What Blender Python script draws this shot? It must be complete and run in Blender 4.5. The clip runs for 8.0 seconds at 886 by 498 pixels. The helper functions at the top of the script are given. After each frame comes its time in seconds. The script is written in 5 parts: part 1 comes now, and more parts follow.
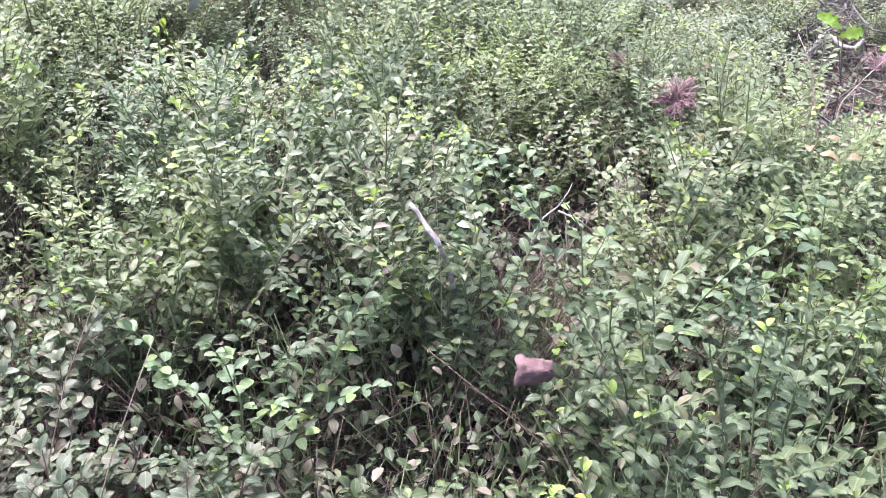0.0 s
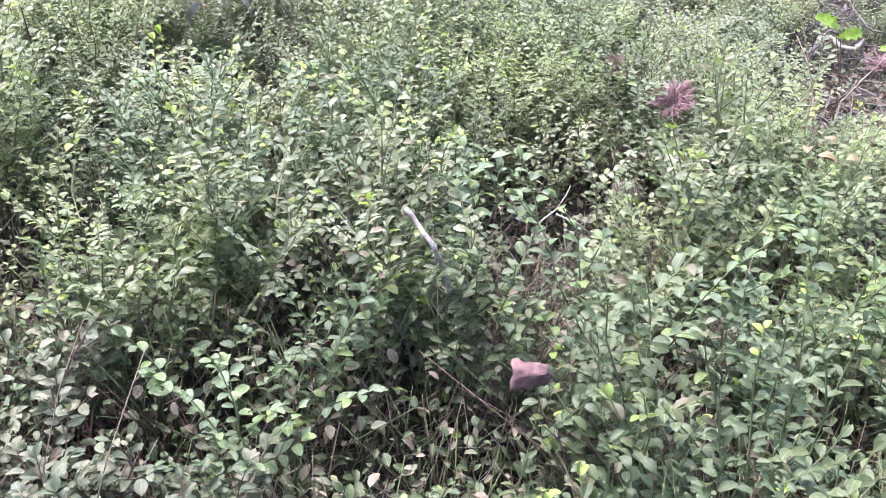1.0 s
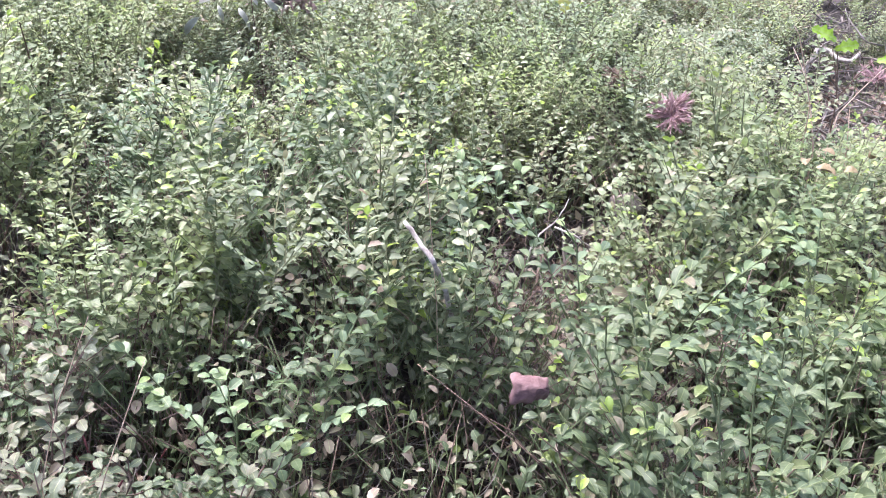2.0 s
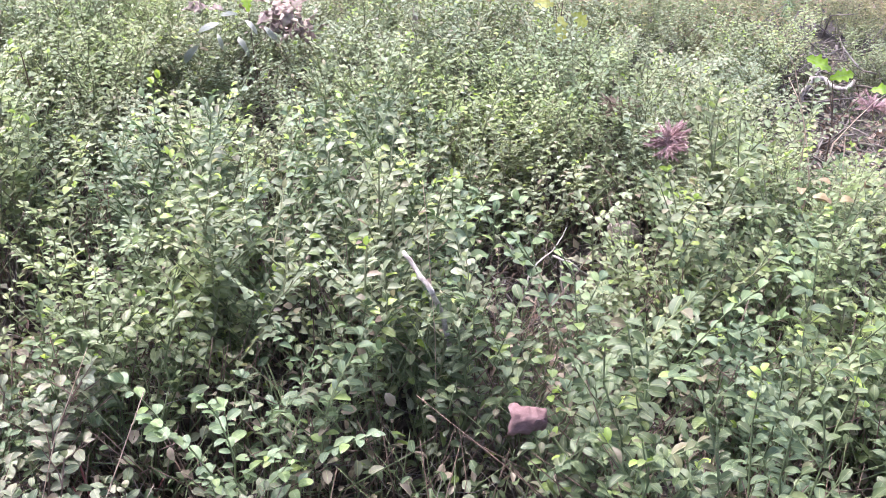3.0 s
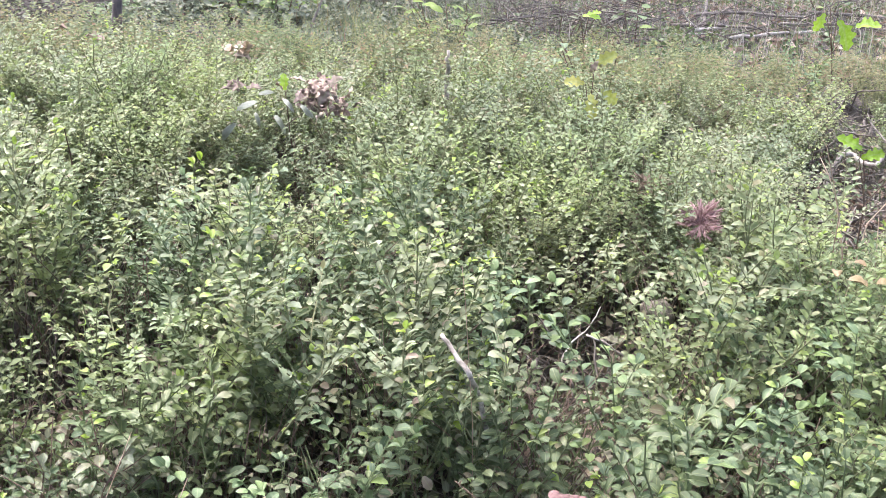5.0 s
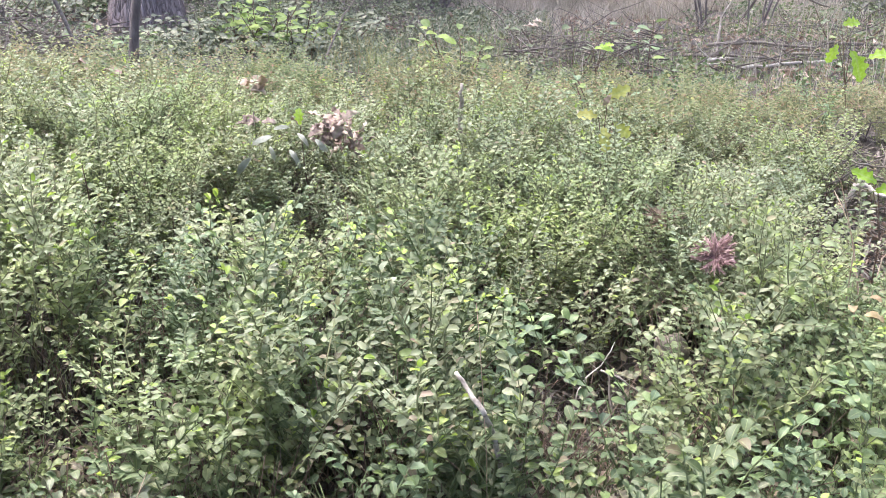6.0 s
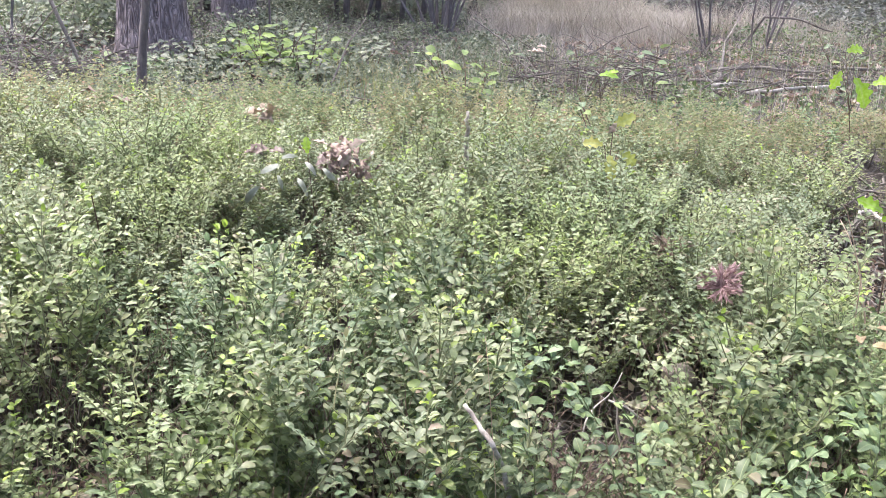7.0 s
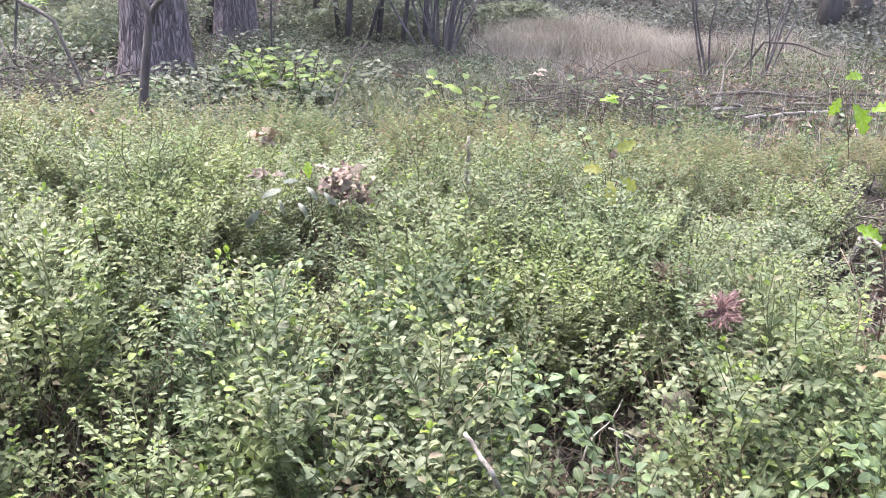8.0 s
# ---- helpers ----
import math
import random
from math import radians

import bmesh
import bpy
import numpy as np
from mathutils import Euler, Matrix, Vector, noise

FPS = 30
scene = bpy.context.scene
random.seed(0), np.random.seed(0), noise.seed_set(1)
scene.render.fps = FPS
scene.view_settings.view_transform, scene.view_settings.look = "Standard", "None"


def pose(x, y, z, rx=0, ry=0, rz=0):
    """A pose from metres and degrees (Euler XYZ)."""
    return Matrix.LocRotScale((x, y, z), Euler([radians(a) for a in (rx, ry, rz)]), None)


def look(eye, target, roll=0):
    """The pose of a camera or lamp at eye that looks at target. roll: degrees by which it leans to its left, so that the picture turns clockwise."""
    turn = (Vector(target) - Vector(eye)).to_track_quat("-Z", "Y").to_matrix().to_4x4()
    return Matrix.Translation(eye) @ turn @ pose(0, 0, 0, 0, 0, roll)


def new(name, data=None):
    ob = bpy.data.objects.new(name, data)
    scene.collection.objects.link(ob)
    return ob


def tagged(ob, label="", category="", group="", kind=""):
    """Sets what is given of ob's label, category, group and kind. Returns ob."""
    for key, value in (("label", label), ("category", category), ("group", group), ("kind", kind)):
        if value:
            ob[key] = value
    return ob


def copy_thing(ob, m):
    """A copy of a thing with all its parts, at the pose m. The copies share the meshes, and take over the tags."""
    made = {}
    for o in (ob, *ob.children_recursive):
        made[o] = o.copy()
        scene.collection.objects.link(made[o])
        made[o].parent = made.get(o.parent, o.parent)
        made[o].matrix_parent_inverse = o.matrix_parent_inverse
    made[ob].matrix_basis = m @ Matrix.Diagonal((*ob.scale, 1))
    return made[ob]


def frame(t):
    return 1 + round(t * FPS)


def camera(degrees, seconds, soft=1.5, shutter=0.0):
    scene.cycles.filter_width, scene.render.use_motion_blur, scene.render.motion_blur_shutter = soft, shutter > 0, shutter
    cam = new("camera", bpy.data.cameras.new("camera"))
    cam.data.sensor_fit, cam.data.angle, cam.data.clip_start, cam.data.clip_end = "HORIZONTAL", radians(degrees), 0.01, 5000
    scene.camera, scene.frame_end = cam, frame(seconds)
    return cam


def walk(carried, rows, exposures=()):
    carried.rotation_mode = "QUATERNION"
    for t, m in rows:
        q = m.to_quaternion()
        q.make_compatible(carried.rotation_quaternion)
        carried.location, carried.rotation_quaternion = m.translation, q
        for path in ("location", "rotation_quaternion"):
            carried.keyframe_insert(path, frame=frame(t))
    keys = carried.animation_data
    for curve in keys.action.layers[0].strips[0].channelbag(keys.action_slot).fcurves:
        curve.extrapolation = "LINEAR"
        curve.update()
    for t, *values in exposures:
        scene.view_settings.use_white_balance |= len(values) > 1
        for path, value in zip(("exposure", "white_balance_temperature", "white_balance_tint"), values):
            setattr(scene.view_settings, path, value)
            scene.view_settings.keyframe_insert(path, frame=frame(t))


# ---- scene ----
cam = camera(49.2, 8.0, soft=0.65)
PATH = [
    (0, (0.01, 0.119, 0.843), (0.027, 1.858, -0.145), 3.1),
    (0.5, (0.014, 0.121, 0.842), (0.026, 1.86, -0.145), 2.8),
    (1, (0.02, 0.122, 0.841), (0.027, 1.866, -0.139), 2.5),
    (1.5, (0.02, 0.123, 0.84), (0.026, 1.872, -0.131), 2.3),
    (3, (0.018, 0.123, 0.85), (0.031, 1.902, -0.064), 2.4),
    (3.5, (0.016, 0.122, 0.855), (0.023, 1.914, -0.033), 2.4),
    (4, (0.012, 0.124, 0.86), (0.008, 1.931, 0.002), 2.4),
    (4.5, (0.005, 0.124, 0.867), (-0.014, 1.944, 0.038), 2.3),
    (5, (-0.002, 0.124, 0.874), (-0.039, 1.958, 0.076), 2.1),
    (6.5, (-0.005, 0.126, 0.894), (-0.079, 1.987, 0.167), 1.6),
    (7, (-0.01, 0.125, 0.901), (-0.086, 1.994, 0.194), 1.6),
    (7.5, (-0.01, 0.125, 0.906), (-0.088, 2.002, 0.219), 1.7),
    (8, (-0.012, 0.125, 0.911), (-0.089, 2.009, 0.243), 1.9),
]
walk(cam, [(t, look(eye, target, roll)) for t, eye, target, roll in PATH], ((0.0, 2.76, 5560, 22), (1.7, 2.76, 5590, 22), (3.5, 2.78, 5780, 20), (4.5, 2.67, 5920, 14), (8.0, 2.56, 6020, 13)))

# ---- light ----
world = bpy.data.worlds.new("world")
scene.world = world
world.use_nodes = True
wt = world.node_tree
sky = wt.nodes.new("ShaderNodeTexSky")
sky.sky_type = "NISHITA"
sky.sun_disc = False
SUN_UP, SUN_TURN = 62.0, -40.0
sky.sun_elevation, sky.sun_rotation = radians(SUN_UP), radians(SUN_TURN)
sky.air_density, sky.dust_density, sky.ozone_density = 0.7, 8.0, 0.5
wt.links.new(sky.outputs[0], wt.nodes["Background"].inputs[0])
wt.nodes["Background"].inputs[1].default_value = 0.15
sun = new("sun", bpy.data.lights.new("sun", "SUN"))
sun.data.energy, sun.data.angle, sun.data.color = 0.65, radians(70), (1.0, 0.96, 0.90)
sa, se = radians(SUN_TURN), radians(SUN_UP)
sun.matrix_world = look((20 * math.sin(sa) * math.cos(se), 20 * math.cos(sa) * math.cos(se), 20 * math.sin(se)), (0, 0, 0))


# ---- materials ----
def node_mat(name):
    m = bpy.data.materials.new(name)
    m.use_nodes = True
    return m, m.node_tree, m.node_tree.nodes["Principled BSDF"]


def ramp_node(nt, stops, linked, mode="LINEAR"):
    r = nt.nodes.new("ShaderNodeValToRGB")
    r.color_ramp.interpolation = mode
    while len(r.color_ramp.elements) < len(stops):
        r.color_ramp.elements.new(0.5)
    for e, (p, c) in zip(r.color_ramp.elements, stops):
        e.position, e.color = p, (*c, 1)
    nt.links.new(linked, r.inputs[0])
    return r.outputs[0]


def noise_node(nt, scale, detail=4.0, where=None, rough=0.55):
    n = nt.nodes.new("ShaderNodeTexNoise")
    n.inputs["Scale"].default_value, n.inputs["Detail"].default_value, n.inputs["Roughness"].default_value = scale, detail, rough
    if where is not None:
        nt.links.new(where, n.inputs["Vector"])
    return n.outputs[0]


def math_node(nt, op, a, b=0.0, c=None):
    n = nt.nodes.new("ShaderNodeMath")
    n.operation = op
    for k, v in enumerate((a, b, c)):
        if v is None:
            continue
        if isinstance(v, (int, float)):
            n.inputs[k].default_value = v
        else:
            nt.links.new(v, n.inputs[k])
    return n.outputs[0]


def mix_node(nt, fac, a, b, blend="MIX"):
    n = nt.nodes.new("ShaderNodeMix")
    n.data_type, n.blend_type = "RGBA", blend
    for k, v in ((0, fac), (6, a), (7, b)):
        if isinstance(v, (int, float)):
            n.inputs[k].default_value = v
        elif isinstance(v, tuple):
            n.inputs[k].default_value = (*v, 1)
        else:
            nt.links.new(v, n.inputs[k])
    return n.outputs[2]


def bump_node(nt, height, strength, distance, shader):
    b = nt.nodes.new("ShaderNodeBump")
    b.inputs["Strength"].default_value, b.inputs["Distance"].default_value = strength, distance
    nt.links.new(height, b.inputs["Height"])
    nt.links.new(b.outputs[0], shader.inputs["Normal"])


def leaf_mat(name, stops, patch, patch_amount=0.5, patch_scale=2.2, rough=0.5, through_part=0.28, spots=0.25, gloss=0.45, cool=None):
    """Leaves: each leaf its own tone, patches of tone over the ground, pale midrib, brown specks, light let through."""
    m, nt, p = node_mat(name)
    geo, info = nt.nodes.new("ShaderNodeNewGeometry"), nt.nodes.new("ShaderNodeObjectInfo")
    mixed = math_node(nt, "FRACT", math_node(nt, "ADD", info.outputs["Random"], math_node(nt, "MULTIPLY", geo.outputs["Random Per Island"], 7.31)))
    col = ramp_node(nt, stops, mixed)
    broad = noise_node(nt, patch_scale, 3.0, geo.outputs["Position"])
    cut = ramp_node(nt, [(0.45, (0, 0, 0)), (0.66, (1, 1, 1))], broad)
    col = mix_node(nt, math_node(nt, "MULTIPLY", cut, patch_amount), col, patch)
    if cool:
        shade = ramp_node(nt, [(0.48, (0, 0, 0)), (0.64, (1, 1, 1))], noise_node(nt, patch_scale * 1.7, 2.0, geo.outputs["Position"], 0.4))
        col = mix_node(nt, math_node(nt, "MULTIPLY", shade, 0.45), col, cool)
    uv = nt.nodes.new("ShaderNodeUVMap")
    sep = nt.nodes.new("ShaderNodeSeparateXYZ")
    nt.links.new(uv.outputs[0], sep.inputs[0])
    off = math_node(nt, "ABSOLUTE", math_node(nt, "SUBTRACT", sep.outputs[0], 0.5))
    rib = math_node(nt, "LESS_THAN", off, 0.035)
    col = mix_node(nt, math_node(nt, "MULTIPLY", rib, 0.35), col, (0.3, 0.36, 0.16))
    vein = math_node(nt, "SINE", math_node(nt, "MULTIPLY", math_node(nt, "SUBTRACT", sep.outputs[1], math_node(nt, "MULTIPLY", off, 0.7)), 44.0))
    speck = noise_node(nt, 260.0, 2.0, geo.outputs["Position"])
    speck = ramp_node(nt, [(0.62, (0, 0, 0)), (0.72, (1, 1, 1))], speck)
    old = math_node(nt, "GREATER_THAN", math_node(nt, "FRACT", math_node(nt, "MULTIPLY", mixed, 17.3)), 0.6)
    col = mix_node(nt, math_node(nt, "MULTIPLY", math_node(nt, "MULTIPLY", speck, old), spots), col, (0.16, 0.09, 0.03))
    blotch = nt.nodes.new("ShaderNodeHueSaturation")
    tone = noise_node(nt, 95.0, 3.0, geo.outputs["Position"], 0.6)
    nt.links.new(math_node(nt, "MULTIPLY_ADD", tone, 0.9, 0.55), blotch.inputs["Value"])
    nt.links.new(math_node(nt, "MULTIPLY_ADD", tone, -0.5, 1.25), blotch.inputs["Saturation"])
    nt.links.new(col, blotch.inputs["Color"])
    col = blotch.outputs[0]
    nt.links.new(col, p.inputs["Base Color"])
    p.inputs["Roughness"].default_value = rough
    p.inputs["Specular IOR Level"].default_value = gloss
    crinkle = noise_node(nt, 420.0, 2.0, geo.outputs["Position"])
    bump_node(nt, math_node(nt, "ADD", math_node(nt, "MULTIPLY", vein, 0.3), math_node(nt, "MULTIPLY", crinkle, 1.2)), 0.22, 0.0007, p)
    tr = nt.nodes.new("ShaderNodeBsdfTranslucent")
    nt.links.new(mix_node(nt, 1.0, col, (1.0, 1.0, 0.85), "MULTIPLY"), tr.inputs[0])
    mx = nt.nodes.new("ShaderNodeMixShader")
    mx.inputs[0].default_value = through_part
    nt.links.new(p.outputs[0], mx.inputs[1])
    nt.links.new(tr.outputs[0], mx.inputs[2])
    nt.links.new(mx.outputs[0], nt.nodes["Material Output"].inputs[0])
    return m


def rough_mat(name, a, b, c, scale, rough=0.85, bump=0.5, depth=0.004, stretch=(1, 1, 1), gloss=0.3):
    """Bark, wood, soil, stone: three tones at two scales with relief; stretch draws the grain out."""
    m, nt, p = node_mat(name)
    tc = nt.nodes.new("ShaderNodeTexCoord")
    mp = nt.nodes.new("ShaderNodeMapping")
    mp.inputs["Scale"].default_value = stretch
    nt.links.new(tc.outputs["Object"], mp.inputs[0])
    fine, wide = noise_node(nt, scale, 6.0, mp.outputs[0], 0.65), noise_node(nt, scale * 0.17, 3.0, mp.outputs[0])
    col = ramp_node(nt, [(0.32, a), (0.52, b), (0.72, c)], fine)
    col = mix_node(nt, math_node(nt, "MULTIPLY", ramp_node(nt, [(0.4, (0, 0, 0)), (0.65, (1, 1, 1))], wide), 0.55), col, a)
    info = nt.nodes.new("ShaderNodeObjectInfo")
    hsv = nt.nodes.new("ShaderNodeHueSaturation")
    nt.links.new(col, hsv.inputs["Color"])
    nt.links.new(math_node(nt, "MULTIPLY_ADD", info.outputs["Random"], 0.4, 0.8), hsv.inputs["Value"])
    nt.links.new(hsv.outputs[0], p.inputs["Base Color"])
    p.inputs["Roughness"].default_value, p.inputs["Specular IOR Level"].default_value = rough, gloss
    bump_node(nt, fine, bump, depth, p)
    return m


def bark_mat(name):
    """Scaly plates drawn out along the trunk, with dark cracks between them."""
    m, nt, p = node_mat(name)
    tc, mp = nt.nodes.new("ShaderNodeTexCoord"), nt.nodes.new("ShaderNodeMapping")
    mp.inputs["Scale"].default_value = (1, 1, 0.17)
    nt.links.new(tc.outputs["Object"], mp.inputs[0])
    warp = nt.nodes.new("ShaderNodeTexNoise")
    warp.inputs["Scale"].default_value = 14
    nt.links.new(mp.outputs[0], warp.inputs["Vector"])
    place = mix_node(nt, 0.16, mp.outputs[0], warp.outputs["Color"])
    vor = nt.nodes.new("ShaderNodeTexVoronoi")
    vor.feature = "DISTANCE_TO_EDGE"
    vor.inputs["Scale"].default_value = 46
    nt.links.new(place, vor.inputs["Vector"])
    fine = noise_node(nt, 60.0, 5.0, mp.outputs[0])
    plate = ramp_node(nt, [(0.3, (0.20, 0.158, 0.156)), (0.55, (0.30, 0.248, 0.245)), (0.8, (0.42, 0.36, 0.355))], fine)
    crack = ramp_node(nt, [(0.02, (1, 1, 1)), (0.16, (0, 0, 0))], vor.outputs[0])
    nt.links.new(mix_node(nt, math_node(nt, "MULTIPLY", crack, 0.5), plate, (0.06, 0.045, 0.045)), p.inputs["Base Color"])
    p.inputs["Roughness"].default_value = 0.9
    bump_node(nt, math_node(nt, "ADD", math_node(nt, "MULTIPLY", math_node(nt, "MINIMUM", vor.outputs[0], 0.2), 4.0), math_node(nt, "MULTIPLY", fine, 0.4)), 0.9, 0.012, p)
    return m


# Darker bilberry leaf: the shade on the nearest plants is in its colour.
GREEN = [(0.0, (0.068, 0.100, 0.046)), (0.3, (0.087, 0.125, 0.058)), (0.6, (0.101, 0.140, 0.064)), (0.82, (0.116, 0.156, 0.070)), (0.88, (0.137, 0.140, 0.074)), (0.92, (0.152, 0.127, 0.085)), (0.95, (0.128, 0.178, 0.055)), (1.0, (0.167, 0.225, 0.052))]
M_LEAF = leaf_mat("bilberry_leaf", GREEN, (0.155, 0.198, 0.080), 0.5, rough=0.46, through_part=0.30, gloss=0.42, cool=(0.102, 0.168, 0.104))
M_TIP = leaf_mat("shoot_tip_leaf", [(0.0, (0.22, 0.33, 0.075)), (1.0, (0.33, 0.44, 0.075))], (0.25, 0.34, 0.10), 0.3, through_part=0.36, spots=0.0)
OLD = [(0.0, (0.105, 0.125, 0.072)), (0.4, (0.160, 0.180, 0.108)), (0.7, (0.200, 0.163, 0.119)), (1.0, (0.275, 0.237, 0.175))]
M_OLD = leaf_mat("old_leaf", OLD, (0.10, 0.09, 0.06), 0.4, spots=0.5)
PALE = [(0.0, (0.062, 0.094, 0.050)), (0.35, (0.091, 0.125, 0.068)), (0.65, (0.125, 0.152, 0.090)), (0.85, (0.152, 0.159, 0.100)), (1.0, (0.130, 0.120, 0.081))]
M_PALE = leaf_mat("pale_bilberry_leaf", PALE, (0.21, 0.22, 0.14), 0.4, spots=0.7)
YOUNG = [(0.0, (0.115, 0.168, 0.098)), (0.5, (0.145, 0.210, 0.108)), (0.85, (0.175, 0.250, 0.098)), (1.0, (0.235, 0.325, 0.085))]
M_YOUNG = leaf_mat("young_leaf", YOUNG, (0.16, 0.235, 0.09), 0.3, through_part=0.32, spots=0.1)
FAR = [(0.0, (0.114, 0.139, 0.080)), (0.3, (0.162, 0.198, 0.099)), (0.6, (0.218, 0.248, 0.125)), (0.8, (0.252, 0.218, 0.146)), (0.92, (0.287, 0.179, 0.146)), (1.0, (0.323, 0.357, 0.118))]
LIME = [(0.0, (0.129, 0.185, 0.081)), (0.5, (0.189, 0.267, 0.090)), (1.0, (0.267, 0.361, 0.090))]
M_LIME = leaf_mat("lime_leaf", LIME, (0.220, 0.320, 0.090), 0.3, through_part=0.4, gloss=0.25, spots=0.1)
M_FAR = leaf_mat("open_bilberry_leaf", FAR, (0.25, 0.20, 0.125), 0.6, 1.6, rough=0.65, through_part=0.42, gloss=0.2, cool=(0.17, 0.25, 0.12))
# Lighter copy of the bilberry leaf: brighter light and veil are in the colour.
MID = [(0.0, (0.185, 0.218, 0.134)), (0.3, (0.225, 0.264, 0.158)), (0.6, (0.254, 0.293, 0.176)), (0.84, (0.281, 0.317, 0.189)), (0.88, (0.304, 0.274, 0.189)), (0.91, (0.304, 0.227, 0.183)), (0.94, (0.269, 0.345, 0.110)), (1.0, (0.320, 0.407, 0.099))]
M_MID = leaf_mat("light_painted_bilberry_leaf", MID, (0.240, 0.322, 0.092), 0.65, 2.6, rough=0.45, through_part=0.40, gloss=0.48, cool=(0.184, 0.256, 0.164))
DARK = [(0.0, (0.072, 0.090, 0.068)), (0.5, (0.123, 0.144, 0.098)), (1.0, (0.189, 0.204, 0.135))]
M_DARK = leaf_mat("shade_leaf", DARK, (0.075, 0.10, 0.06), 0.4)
# Grey in these leaves is the haze of distance, painted in.
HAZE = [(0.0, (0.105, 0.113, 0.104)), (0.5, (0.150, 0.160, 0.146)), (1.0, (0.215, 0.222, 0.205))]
M_HAZE = leaf_mat("haze_painted_leaf", HAZE, (0.12, 0.115, 0.11), 0.5, 0.8, gloss=0.2, spots=0.0)
# Pale grey-green: the veil over the background is put into the leaf colour.
BACK = [(0.0, (0.165, 0.190, 0.145)), (0.5, (0.235, 0.265, 0.195)), (1.0, (0.320, 0.350, 0.250))]
M_BACK = leaf_mat("haze_painted_thicket_leaf", BACK, (0.22, 0.225, 0.19), 0.5, 0.9, through_part=0.4, gloss=0.45, spots=0.0)
OAK = [(0.0, (0.208, 0.369, 0.040)), (1.0, (0.320, 0.476, 0.060))]
M_OAK = leaf_mat("oak_leaf", OAK, (0.30, 0.46, 0.05), 0.3, through_part=0.45, spots=0.05)
DEAD = [(0.0, (0.13, 0.085, 0.07)), (0.35, (0.22, 0.155, 0.13)), (0.7, (0.31, 0.235, 0.20)), (1.0, (0.43, 0.355, 0.30))]
M_DEAD = leaf_mat("dead_leaf", DEAD, (0.30, 0.20, 0.15), 0.4, 30.0, rough=0.6, through_part=0.2)
M_DULL = leaf_mat("dark_dead_leaf", [(0.0, (0.112, 0.083, 0.075)), (1.0, (0.300, 0.225, 0.203))], (0.210, 0.150, 0.128), 0.4, 30.0, rough=0.65, through_part=0.2)
M_TAN = leaf_mat("tan_leaf", [(0.0, (0.36, 0.27, 0.21)), (1.0, (0.52, 0.42, 0.34))], (0.42, 0.32, 0.25), 0.3, 30.0, rough=0.6, through_part=0.3)
SILVER = [(0.0, (0.27, 0.29, 0.24)), (0.7, (0.37, 0.39, 0.33)), (1.0, (0.48, 0.49, 0.44))]
M_SILVER = leaf_mat("leaf_underside", SILVER, (0.24, 0.27, 0.20), 0.3, 20.0, rough=0.55, through_part=0.2)
STRAW = [(0.0, (0.255, 0.225, 0.205)), (0.5, (0.345, 0.310, 0.285)), (1.0, (0.440, 0.400, 0.370))]
M_STRAW = leaf_mat("straw_grass", STRAW, (0.36, 0.32, 0.27), 0.4, 1.0, rough=0.7, through_part=0.3, spots=0.0)
M_STEM = rough_mat("green_stem", (0.070, 0.092, 0.042), (0.112, 0.146, 0.063), (0.165, 0.200, 0.090), 60, 0.6, 0.2, 0.0005)
# M_STEM lightened: the veil over farther plants is painted into it.
M_MIDSTEM = rough_mat("haze_painted_stem", (0.126, 0.140, 0.070), (0.196, 0.210, 0.112), (0.266, 0.280, 0.154), 60, 0.6, 0.2, 0.0005)
M_BROWN = rough_mat("brown_stem", (0.075, 0.052, 0.040), (0.140, 0.098, 0.076), (0.220, 0.160, 0.125), 60, 0.75, 0.2, 0.0005)
M_RED = rough_mat("red_stem", (0.08, 0.025, 0.028), (0.17, 0.05, 0.055), (0.26, 0.11, 0.10), 60, 0.6, 0.2, 0.0005)
M_GREY = rough_mat("weathered_wood", (0.24, 0.22, 0.20), (0.42, 0.39, 0.36), (0.60, 0.57, 0.53), 40, 0.85, 0.5, 0.001, (1, 1, 0.25))
M_LICHEN = rough_mat("lichen_wood", (0.17, 0.145, 0.125), (0.44, 0.40, 0.36), (0.66, 0.62, 0.57), 90, 0.85, 0.4, 0.0008)
M_YELLOW = leaf_mat("yellow_leaf", [(0.0, (0.30, 0.34, 0.09)), (1.0, (0.46, 0.44, 0.14))], (0.36, 0.38, 0.10), 0.3, 30.0, through_part=0.35)
M_TWIG = rough_mat("dead_twig", (0.085, 0.074, 0.066), (0.165, 0.145, 0.130), (0.275, 0.248, 0.226), 50, 0.85, 0.4, 0.0008)
M_BARK = bark_mat("pine_bark")
M_THIN = rough_mat("thin_trunk_bark", (0.085, 0.075, 0.075), (0.15, 0.133, 0.133), (0.25, 0.228, 0.228), 30, 0.9, 0.6, 0.004, (1, 1, 0.4))
# Far bark, paled so that its colour carries the haze.
M_FARBARK = rough_mat("haze_painted_bark", (0.128, 0.109, 0.101), (0.207, 0.180, 0.163), (0.297, 0.261, 0.233), 12, 0.9, 0.6, 0.004, (1, 1, 0.3))
M_SOIL = rough_mat("forest_soil", (0.026, 0.023, 0.021), (0.056, 0.048, 0.044), (0.115, 0.102, 0.094), 45, 0.95, 0.8, 0.01)
M_NEEDLE = leaf_mat("dry_needle", [(0.0, (0.07, 0.042, 0.03)), (0.5, (0.13, 0.08, 0.058)), (1.0, (0.20, 0.14, 0.105))], (0.10, 0.06, 0.045), 0.4, rough=0.7, through_part=0.1, spots=0.0)
